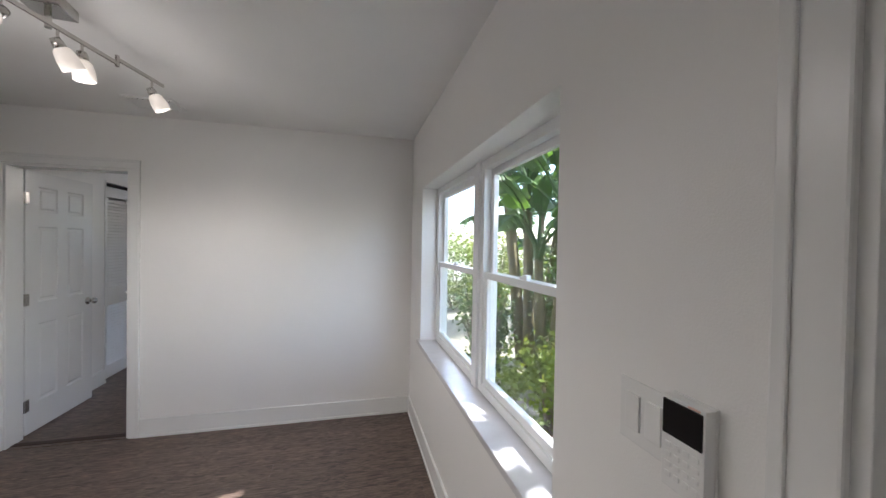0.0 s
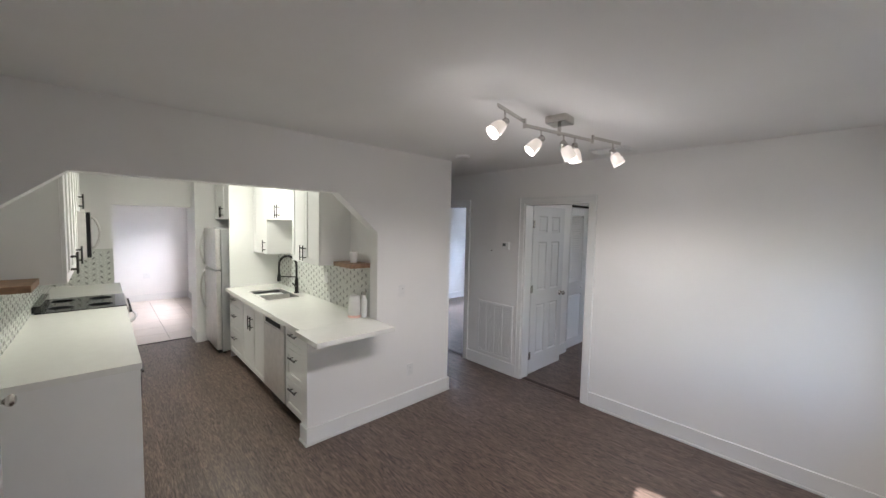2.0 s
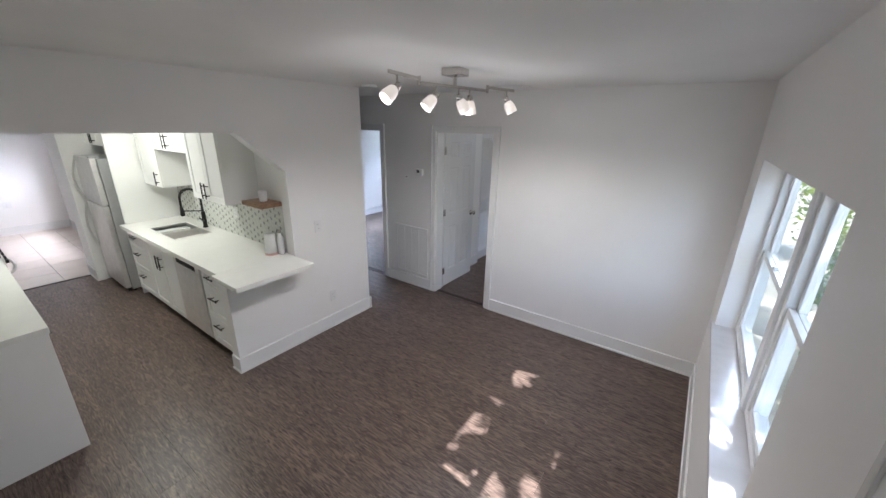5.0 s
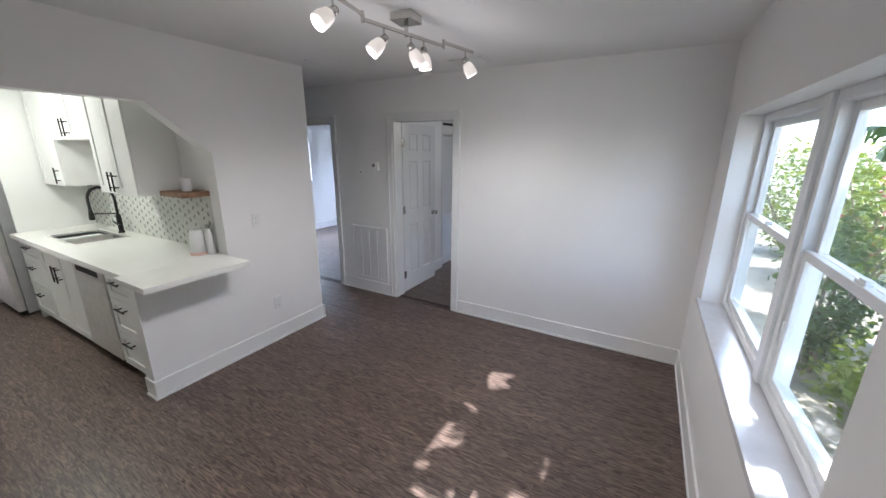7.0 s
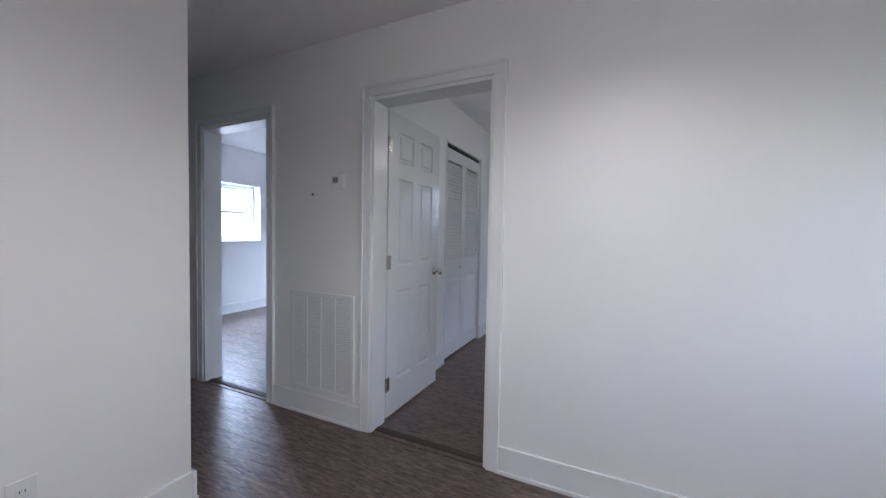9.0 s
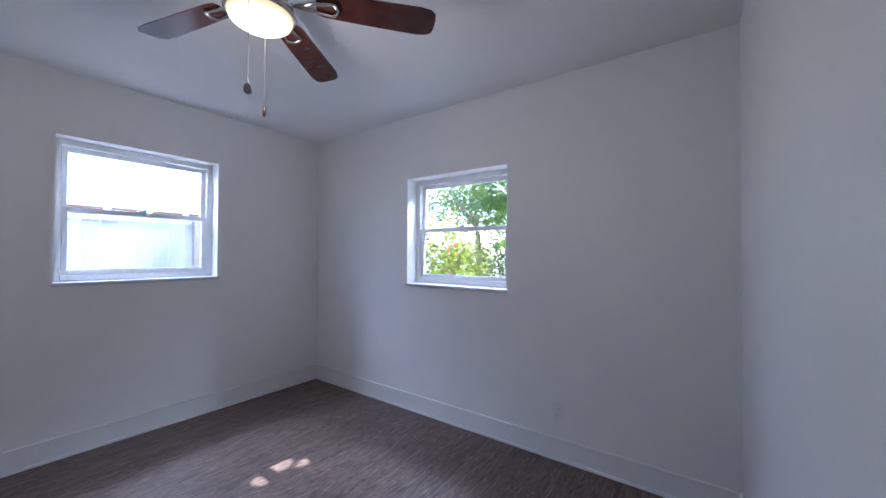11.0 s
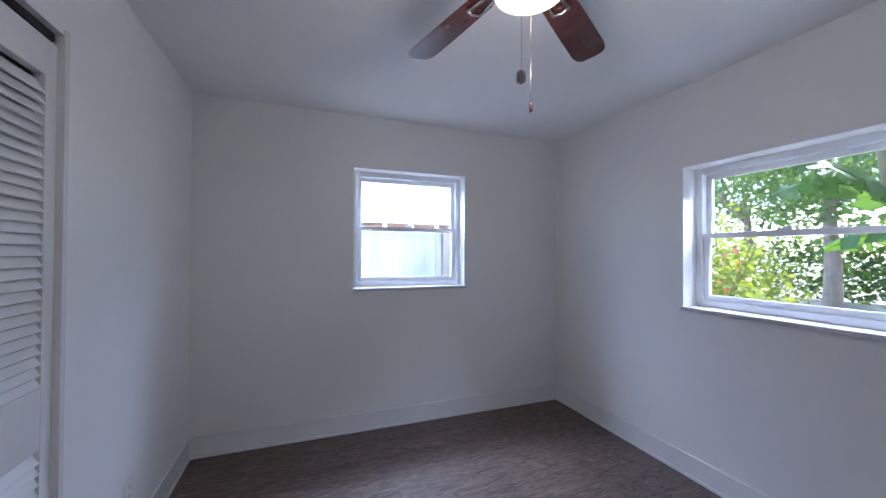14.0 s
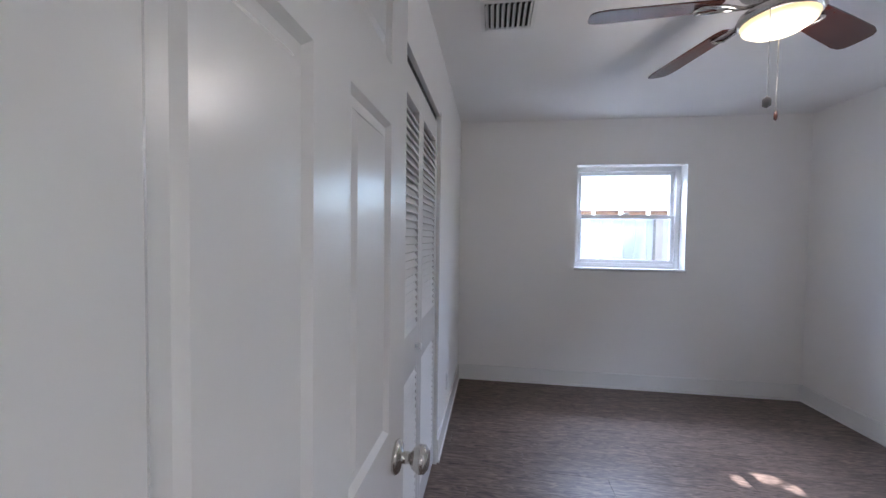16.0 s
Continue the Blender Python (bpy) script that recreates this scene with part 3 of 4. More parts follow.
def cabinet(label, x0, x1, yb, yf, z0, z1, fronts, name="base_cabinet", group="kitchen cabinets", toe=0.0):
    """A cabinet unit from its back yb to its face yf; fronts: (x0, x1, z0, z1, pull x, pull z, upright)."""
    ob = thing(name, label, "cabinet", group)
    out = 1 if yf > yb else -1
    bm = B(x0 + 0.001, x1 - 0.001, *sorted((yb, yf - out * 0.02)), z0 + toe, z1, bevel=0.001)
    if toe:
        box(bm, x0 + 0.001, x1 - 0.001, *sorted((yb, yf - out * 0.085)), z0, z0 + toe)
    part("body", bm, M_CAB, ob)
    for a, b, c, d, px, pz, up in fronts:
        dr = part("door" if up else "drawer", shaker(bmesh.new(), a + 0.002, b - 0.002, c + 0.002, d - 0.002, yf - out * 0.019, out), M_CAB, ob)
        pull(dr, px, yf, pz, out, up)
    return ob


YN, FN = -1.72, -2.34
zc = 0.873
drawers = lambda x0, x1: [(x0, x1, a, b, (x0 + x1) / 2, b - 0.06, False) for a, b in ((0.10, 0.38), (0.38, 0.66), (0.66, 0.865))]
cabinet("white shaker drawer unit beside the fridge", -5.80, -5.25, YN, FN, 0, zc, drawers(-5.80, -5.25), toe=0.095)
cabinet("white shaker sink base with two doors", -5.25, -4.42, YN, FN, 0, zc - 0.22, [(-5.25, -4.835, 0.10, 0.865, -4.875, 0.66, True), (-4.835, -4.42, 0.10, 0.865, -4.795, 0.66, True)], toe=0.095)
cabinet("white shaker drawer unit at the end of the counter", -3.83, -3.392, YN, FN, 0, zc, drawers(-3.83, -3.392), toe=0.095)
dw = thing("dishwasher", "stainless steel dishwasher built under the counter", "dishwasher")
part("body", B(-4.415, -3.835, -2.31, YN, 0.10, zc - 0.002), M_DARK, dw)
part("door", B(-4.41, -3.84, -2.35, -2.312, 0.115, 0.765, bevel=0.006), M_STEEL, dw, "brushed steel door")
part("control_panel", B(-4.41, -3.84, -2.352, -2.312, 0.77, 0.868, bevel=0.006), M_STEEL, dw)
part("handle", B(-4.33, -3.92, -2.356, -2.345, 0.79, 0.835, bevel=0.004), M_DARK, dw, "dark recessed grip")
part("kick_plate", B(-4.41, -3.84, -2.28, -2.262, 0.0, 0.105), M_DARK, dw)

# worktop with a cut-out for the sink
SK = (-5.36, -4.70, -2.22, -1.86)
wt = tagged(part("worktop", slab(2, zc, 0.914, (-5.80, -3.39), (-2.385, YN), [SK]), M_QUARTZ), "white quartz worktop with breakfast overhang", "worktop")
part("overhang", B(-3.39, -2.985, -2.425, -1.737, zc + 0.001, 0.914, bevel=0.003), M_QUARTZ, wt)
sink = thing("kitchen_sink", "stainless steel double bowl undermount sink", "sink")
for x0, x1 in ((SK[0] - 0.004, -5.04), (-5.02, SK[1] + 0.004)):
    bm = slab(2, 0.76, 0.764, (x0, x1), (SK[2] - 0.004, SK[3] + 0.004), [])
    for r in ((x0, x0 + 0.004, SK[2], SK[3]), (x1 - 0.004, x1, SK[2], SK[3]), (x0, x1, SK[2] - 0.004, SK[2]), (x0, x1, SK[3], SK[3] + 0.004)):
        box(bm, *r, 0.764, 0.90)
    bowl = part("bowl", bm, M_STEEL, sink)
    part("drain", lathe(bmesh.new(), [(0.001, 0.004), (0.038, 0.004), (0.042, 0.0), (0.03, -0.004)], 18, pose((x0 + x1) / 2, -2.04, 0.765)), M_CHROME, bowl)
bm = bmesh.new()
for r in ((SK[0] - 0.02, SK[1] + 0.02, SK[2] - 0.02, SK[2] + 0.003), (SK[0] - 0.02, SK[1] + 0.02, SK[3] - 0.003, SK[3] + 0.02), (SK[0] - 0.02, SK[0] + 0.003, SK[2] + 0.003, SK[3] - 0.003), (SK[1] - 0.003, SK[1] + 0.02, SK[2] + 0.003, SK[3] - 0.003)):
    box(bm, *r, 0.9142, 0.918, bevel=0.0015)
part("rim", bm, M_STEEL, sink)
part("divider", B(-5.042, -5.018, SK[2], SK[3], 0.764, 0.892, bevel=0.006), M_STEEL, sink)
faucet = thing("kitchen_faucet", "matte black spring-neck pull-down kitchen faucet", "faucet")
fx, fy = -4.96, -1.80
part("base", lathe(bmesh.new(), [(0.001, 0), (0.028, 0), (0.028, 0.01), (0.022, 0.02), (0.022, 0.17), (0.016, 0.19), (0.001, 0.19)], 16, pose(fx, fy, 0.914)), M_BLACK, faucet)
arc = [(fx, fy, 1.10), (fx, fy, 1.24)]
dirv = Vector((-0.72, -0.69, 0))
for k in range(0, 13):
    a = math.pi * k / 12
    arc.append(tuple(Vector((fx, fy, 1.25)) + dirv * 0.11 * (1 - math.cos(a)) + Vector((0, 0, 0.115 * math.sin(a)))))
tip = Vector((fx, fy, 0)) + dirv * 0.22
arc.append((tip.x, tip.y, 1.16))
part("hose", tube(bmesh.new(), arc, 0.012, 10), M_BLACK, faucet, smooth=True)
bm = bmesh.new()
pts = []
for k in range(len(arc) - 1):
    for s in range(5):
        pts.append(Vector(arc[k]).lerp(Vector(arc[k + 1]), s / 5))
for p, q in zip(pts[::2], pts[1::2]):
    d = (q - p).normalized()
    lathe(bm, [(0.0125, -0.002), (0.0165, 0), (0.0125, 0.002)], 8, Matrix.Translation(p) @ d.to_track_quat('Z', 'Y').to_matrix().to_4x4())
tagged(part("spring", bm, M_BLACK, faucet), kind="stuff")
part("spray_head", lathe(bmesh.new(), [(0.001, 0), (0.02, 0), (0.024, 0.02), (0.02, 0.06), (0.014, 0.11), (0.001, 0.11)], 14, pose(tip.x, tip.y, 1.05)), M_BLACK, faucet, smooth=True)
part("support_arm", tube(bmesh.new(), [(fx, fy, 1.11), (tip.x, tip.y, 1.11)], 0.007, 8), M_BLACK, faucet)
part("lever", tube(bmesh.new(), [(fx + 0.02, fy - 0.01, 1.0), (fx + 0.055, fy - 0.04, 1.01), (fx + 0.05, fy - 0.07, 1.05)], 0.007, 8), M_BLACK, faucet)

# upper cabinets over the sink run
UF = -2.05
pair = lambda x0, x1, z0, z1: [(x0, (x0 + x1) / 2, z0, z1, (x0 + x1) / 2 - 0.035, z0 + 0.1, True), ((x0 + x1) / 2, x1, z0, z1, (x0 + x1) / 2 + 0.035, z0 + 0.1, True)]
cabinet("tall white shaker wall cabinet with two doors", -4.43, -3.78, YN, UF, 1.375, 2.30, pair(-4.43, -3.78, 1.375, 2.30), "wall_cabinet")
cabinet("short white shaker wall cabinet over the sink", -5.24, -4.43, YN, UF, 1.80, 2.30, pair(-5.24, -4.43, 1.80, 2.30), "wall_cabinet")
cabinet("narrow white shaker wall cabinet", -5.78, -5.24, YN, UF, 1.375, 2.30, [(-5.78, -5.24, 1.375, 2.30, -5.30, 1.475, True)], "wall_cabinet")
cabinet("white shaker cabinet over the fridge", -6.742, -5.83, YN, -2.30, 1.80, 2.30, pair(-6.742, -5.83, 1.80, 2.30), "wall_cabinet")
tagged(part("fridge_panel", B(-5.828, -5.802, -2.33, YN, 0.0, 2.30, bevel=0.001), M_CAB), "tall white side panel beside the fridge", "panel")

fridge = thing("refrigerator", "grey steel top-freezer refrigerator", "refrigerator")
part("body", B(-6.69, -5.975, -2.39, -1.75, 0.03, 1.665, bevel=0.008), M_FRIDGE, fridge)
for nm, z0, z1 in (("fridge_door", 0.06, 1.115), ("freezer_door", 1.13, 1.67)):
    d = part(nm, B(-6.692, -5.973, -2.455, -2.395, z0, z1, bevel=0.014), M_STEEL, fridge)
    hz = (z0 + 0.45, z1 - 0.02) if nm == "fridge_door" else (z0 + 0.02, z1 - 0.05)
    pts = [(-6.64, -2.455 - 0.055 * math.sin(math.pi * k / 10) - 0.004, hz[0] + (hz[1] - hz[0]) * k / 10) for k in range(11)]
    part("handle", tube(bmesh.new(), pts, 0.011, 8), M_STEEL, d, smooth=True)
part("hinge_cover", B(-6.07, -5.99, -2.45, -2.36, 1.672, 1.69, bevel=0.005), M_FRIDGE, fridge)
for x in (-6.65, -6.02):
    part("foot", lathe(bmesh.new(), [(0.02, 0.0), (0.02, 0.03)], 10, pose(x, -2.36, 0)), M_DARK, fridge)
part("grille", B(-6.68, -5.985, -2.43, -2.392, 0.02, 0.055), M_DARK, fridge)

# counter run along the south wall
YS, FS = -4.0, -3.385
def s_doors(x0, x1):
    return [(x0, x1, 0.10, 0.68, x0 + 0.05, 0.6, True), (x0, x1, 0.68, 0.865, (x0 + x1) / 2, 0.79, False)]
cabinet("white shaker base cabinet with a plain end panel", -4.30, -3.365, YS, FS, 0, zc, s_doors(-4.30, -3.83) + s_doors(-3.83, -3.365), toe=0.095)
cabinet("white shaker base cabinet beside the stove", -5.27, -4.30, YS, FS, 0, zc, s_doors(-5.27, -4.785) + s_doors(-4.785, -4.30), toe=0.095)
cabinet("white shaker base cabinet in the corner", -7.05, -6.05, YS, FS, 0, zc, s_doors(-7.05, -6.55) + s_doors(-6.55, -6.05), toe=0.095)
tagged(part("end_panel", B(-3.363, -3.328, YS + 0.002, FS + 0.012, 0.0, zc, bevel=0.001), M_CAB), "plain white end panel of the counter", "panel")
tagged(part("worktop", B(-5.27, -3.318, YS, -3.365, zc, 0.914, bevel=0.003), M_QUARTZ), "white quartz worktop beside the stove", "worktop")
tagged(part("worktop", B(-7.05, -6.05, YS, -3.365, zc, 0.914, bevel=0.003), M_QUARTZ), "short white quartz worktop in the corner", "worktop")
stove = thing("electric_range", "black glass top electric range with steel front", "stove")
part("body", B(-6.045, -5.275, YS + 0.01, -3.38, 0.0, 0.90), M_STEEL, stove)
part("cooktop", B(-6.05, -5.27, YS + 0.02, -3.36, 0.901, 0.922, bevel=0.004), M_BGLASS, stove, "glossy black glass cooktop")
part("control_panel", B(-6.045, -5.275, -3.385, -3.345, 0.80, 0.90, bevel=0.006), M_STEEL, stove)
part("oven_door", B(-6.04, -5.28, -3.38, -3.345, 0.20, 0.785, bevel=0.008), M_STEEL, stove)
pts = [(-6.0 + 0.68 * k / 10, -3.345 - (-0.065) * math.sin(math.pi * k / 10) ** 0.6, 0.74) for k in range(11)]
part("handle", tube(bmesh.new(), pts, 0.012, 8), M_STEEL, stove, "curved steel oven handle", True)
part("back_guard", B(-6.045, -5.275, YS + 0.005, YS + 0.06, 0.922, 0.985, bevel=0.006), M_BGLASS, stove)
for k in range(4):
    part("burner_ring", lathe(bmesh.new(), [(0.085, 0.0), (0.09, 0.0008), (0.095, 0.0)], 28, pose(-5.85 + 0.38 * (k % 2), -3.83 + 0.28 * (k // 2), 0.9222)), M_GREYP, stove)
for k in range(5):
    part("knob", lathe(bmesh.new(), [(0.02, 0), (0.017, 0.025), (0.001, 0.026)], 14, pose(-5.98 + 0.16 * k, -3.345, 0.85, -90, 0, 0)), M_BLACK, stove)
UFS = -3.685
cabinet("tall white shaker wall cabinet with two doors", -4.53, -3.78, YS, UFS, 1.36, 2.30, pair(-4.53, -3.78, 1.36, 2.30), "wall_cabinet")
cabinet("tall white shaker wall cabinet beside the microwave", -5.27, -4.53, YS, UFS, 1.36, 2.30, pair(-5.27, -4.53, 1.36, 2.30), "wall_cabinet")
cabinet("short white shaker cabinet over the microwave", -6.05, -5.27, YS, UFS, 1.84, 2.30, pair(-6.05, -5.27, 1.84, 2.30), "wall_cabinet")
mw = thing("microwave", "stainless over-the-range microwave with dark glass door", "microwave")
part("body", B(-6.045, -5.275, YS + 0.005, -3.63, 1.40, 1.835, bevel=0.004), M_STEEL, mw)
part("door", B(-5.86, -5.275, -3.628, -3.598, 1.405, 1.83, bevel=0.005), M_BGLASS, mw, "dark glass door")
part("control_panel", B(-6.045, -5.865, -3.628, -3.6, 1.405, 1.83, bevel=0.005), M_STEEL, mw)
pts = [(-5.9, -3.598 + 0.06 * math.sin(math.pi * k / 10) ** 0.7, 1.45 + 0.34 * k / 10) for k in range(11)]
part("handle", tube(bmesh.new(), pts, 0.011, 8), M_STEEL, mw, smooth=True)


# mosaic backsplash: small lozenges set crosswise, white and grey
def mosaic(label, m, w, h, seed):
    rnd = random.Random(seed)
    back = struct("backsplash", B(0, w, -0.004, 0, 0, h, m=m), M_MGROUT, label, "backsplash")
    bms = {True: bmesh.new(), False: bmesh.new()}
    p = 0.036
    for i in range(int(w / p)):
        for j in range(int(h / p)):
            a = radians(52 if (i + j) % 2 else -52)
            cx, cz = (i + 0.5) * p, (j + 0.5) * p
            grey = (i + 2 * j) % 4 == 0 and rnd.random() < 0.95
            bm = bms[grey]
            lo, hi = [], []
            for u, v in ((-0.021, 0), (-0.012, 0.0085), (0.012, 0.0085), (0.021, 0), (0.012, -0.0085), (-0.012, -0.0085)):
                x, z = cx + u * math.cos(a) - v * math.sin(a), cz + u * math.sin(a) + v * math.cos(a)
                x, z = min(max(x, 0.001), w - 0.001), min(max(z, 0.001), h - 0.001)
                lo.append(bm.verts.new(m @ Vector((x, -0.004, z))))
                hi.append(bm.verts.new(m @ Vector((cx + (x - cx) * 0.93, -0.0075, cz + (z - cz) * 0.93))))
            bm.faces.new(hi)
            for k in range(6):
                bm.faces.new((lo[k], lo[(k + 1) % 6], hi[(k + 1) % 6], hi[k]))
    for g in bms:
        tagged(part("mosaic_pieces", bms[g], M_MOSG if g else M_MOSW, back), kind="stuff")


mosaic("white and grey lozenge mosaic backsplash over the sink counter", Matrix.Translation((-5.80, YN, 0.915)), 2.405, 0.462, 1)
mosaic("white and grey lozenge mosaic backsplash over the stove counter", Matrix.Translation((-3.40, YS, 0.915)) @ Matrix.Rotation(math.pi, 4, 'Z'), 3.64, 0.445, 2)
mosaic("white and grey lozenge mosaic backsplash on the short wall", Matrix.Translation((-7.05, YS + 0.008, 0.915)) @ Matrix.Rotation(math.pi / 2, 4, 'Z'), 0.57, 0.462, 3)

for y0, y1, x0, x1 in ((-1.925, YN, -3.735, -3.40), (YS, -3.80, -3.735, -3.40)):
    sh = thing("wall_shelf", "thick brown wooden floating shelf", "shelf", "kitchen shelves")
    part("board", B(x0, x1, y0, y1, 1.375, 1.413, bevel=0.003), M_WOOD, sh)
cup = thing("white_cup", "white cylindrical cup on the wooden shelf", "cup")
part("body", lathe(bmesh.new(), [(0.001, 0), (0.032, 0), (0.035, 0.01), (0.037, 0.095), (0.034, 0.095), (0.032, 0.02), (0.001, 0.018)], 20, pose(-3.56, -1.81, 1.413)), M_PLASTIC, cup, smooth=True)
can = thing("white_canister", "tapered white canister with a pale pink base on the counter", "canister")
part("body", lathe(bmesh.new(), [(0.001, 0.022), (0.06, 0.022), (0.047, 0.19), (0.042, 0.2), (0.001, 0.202)], 24, pose(-3.50, -1.83, 0.914)), M_PLASTIC, can, smooth=True)
part("base", lathe(bmesh.new(), [(0.001, 0), (0.062, 0), (0.063, 0.008), (0.06, 0.021), (0.001, 0.021)], 24, pose(-3.50, -1.83, 0.914)), M_PINK, can, "pale pink base band")
soap = thing("soap_bottle", "slim white bottle beside the canister", "bottle")
part("body", lathe(bmesh.new(), [(0.001, 0), (0.028, 0), (0.03, 0.01), (0.03, 0.16), (0.014, 0.19), (0.014, 0.205), (0.001, 0.205)], 18, pose(-3.435, -1.77, 0.914)), M_PLASTIC, soap, smooth=True)
part("cap", lathe(bmesh.new(), [(0.016, 0), (0.016, 0.03), (0.001, 0.032)], 14, pose(-3.435, -1.77, 1.119)), M_CHROME, soap)
# Unseen fixture: its form and place are assumed, added to light the kitchen.
kl = thing("assumed_kitchen_light", "unseen kitchen ceiling light, assumed flush and round, lit", "ceiling light")
part("base", lathe(bmesh.new(), [(0.19, 0), (0.19, -0.02), (0.17, -0.025)], 28, pose(-4.9, -2.7, CEIL)), M_PLASTIC, kl)
part("diffuser", lathe(bmesh.new(), [(0.17, -0.025), (0.15, -0.055), (0.09, -0.075), (0.001, -0.08)], 28, pose(-4.9, -2.7, CEIL)), M_LED, kl, smooth=True)
bulb("assumed_kitchen_bulb", (-4.9, -2.7, 2.30), 2.4, (1.0, 0.98, 0.78), 0.12)
area("assumed_kitchen_downlight", (-4.9, -2.7, 2.362), (-4.9, -2.701, 0.0), 0.26, 0.26, 2.3, (1.0, 0.98, 0.8))


# ---- wall plates and grilles ----
def plate(name, label, cat, m, w, h, bits, mat=M_PLASTIC):
    """A wall plate: local x across, y out of the wall, z up; bits: (name, x, z, w, h, depth, material)."""
    ob = thing(name, label, cat, m=m)
    part("plate", B(-w / 2, w / 2, 0, 0.006, -h / 2, h / 2, bevel=0.002), mat, ob)
    for nm, x, z, bw, bh, d, bmat in bits:
        part(nm, B(x - bw / 2, x + bw / 2, 0.004, 0.006 + d, z - bh / 2, z + bh / 2, bevel=0.0015), bmat, ob)
    return ob


FE = lambda x, y, z: pose(x, y, z, 0, 0, 90)      # on an east wall, facing west
FWS = lambda x, y, z: pose(x, y, z, 0, 0, -90)    # facing east
FSO = lambda x, y, z: pose(x, y, z, 0, 0, 180)    # facing south
outlet_bits = [("socket", 0, s * 0.02, 0.03, 0.026, 0.002, M_PLASTIC) for s in (-1, 1)] + [("slot", dx, s * 0.02, 0.003, 0.009, 0.0025, M_DARK) for s in (-1, 1) for dx in (-0.006, 0.006)]
plate("light_switch", "white double rocker light switch by the entry", "light switch", FE(0, -2.688, 1.21), 0.118, 0.118, [("rocker", dx, 0, 0.034, 0.068, 0.004, M_PLASTIC) for dx in (-0.024, 0.024)])
pad = plate("alarm_keypad", "white alarm keypad with a black screen", "keypad", FE(0, -2.786, 1.208), 0.078, 0.152, [("housing", 0, 0, 0.075, 0.148, 0.02, M_PLASTIC), ("screen", 0, 0.04, 0.069, 0.056, 0.0225, M_BGLASS), ("indicator", -0.02, 0.0705, 0.02, 0.003, 0.0225, M_PINK)]
            + [("button", -0.024 + 0.016 * c, -0.004 - 0.016 * r, 0.011, 0.008, 0.022, M_PLASTIC) for r in range(4) for c in range(4)])
plate("thermostat", "small white wall thermostat with a grey screen", "thermostat", FSO(-3.165, 0, 1.55), 0.11, 0.09, [("housing", 0, 0, 0.1, 0.08, 0.015, M_PLASTIC), ("screen", 0.012, 0.012, 0.042, 0.036, 0.017, M_GREYP)])
# Small raised dark dot; its colour stands for the shade in a hole.
plate("wall_hole", "tiny dark dot standing for a hole in the wall", "screw", FSO(-3.38, 0, 1.48), 0.01, 0.01, [("head", 0, 0, 0.012, 0.012, 0.006, M_DARK)], M_DARK)
plate("wall_outlet", "white double wall outlet", "outlet", FE(0, 1.06, 0.31), 0.072, 0.116, outlet_bits)
plate("wall_outlet", "white double wall outlet", "outlet", FWS(-3.27, -1.46, 1.15), 0.072, 0.116, outlet_bits)
plate("wall_outlet", "white double wall outlet over the counter", "outlet", pose(-4.30, YN - 0.008, 1.18, 0, 0, 180), 0.072, 0.116, outlet_bits)
plate("wall_outlet", "white wall outlet in the tiled room", "outlet", FWS(-10.63, -2.85, 0.55), 0.12, 0.116, outlet_bits)
plate("wall_outlet", "white double wall outlet", "outlet", FWS(-3.03, 2.75, 0.33), 0.072, 0.116, outlet_bits)
plate("wall_outlet", "white double wall outlet low on the living wall", "outlet", FWS(-3.27, -1.35, 0.36), 0.072, 0.116, outlet_bits)

grille = thing("return_air_grille", "white slatted return air grille in the wall", "air grille")
gx0, gx1, gz0, gz1 = -3.58, -3.03, 0.165, 0.835
bm = bmesh.new()
for r in ((gx0, gx0 + 0.03, gz0, gz1), (gx1 - 0.03, gx1, gz0, gz1), (gx0 + 0.03, gx1 - 0.03, gz0, gz0 + 0.03), (gx0 + 0.03, gx1 - 0.03, gz1 - 0.03, gz1)):
    box(bm, r[0], r[1], -0.012, 0.0, r[2], r[3], bevel=0.002)
part("frame", bm, M_PLASTIC, grille)
part("backing", B(gx0 + 0.02, gx1 - 0.02, -0.003, 0.0, gz0 + 0.02, gz1 - 0.02), M_GROUT2, grille)
for k in range(1, 4):
    x = gx0 + 0.03 + k * (gx1 - gx0 - 0.06) / 4
    part("divider", B(x - 0.007, x + 0.007, -0.013, -0.003, gz0 + 0.03, gz1 - 0.03), M_PLASTIC, grille)
sl = mesh_of("slat", B(-(gx1 - gx0) / 2 + 0.03, (gx1 - gx0) / 2 - 0.03, -0.0075, 0.0075, -0.001, 0.001), M_PLASTIC)
for k in range(40):
    s = new("slat", sl)
    s.parent = grille
    s.matrix_basis = pose((gx0 + gx1) / 2, -0.0085, gz0 + 0.036 + k * 0.0153, -78, 0, 0)


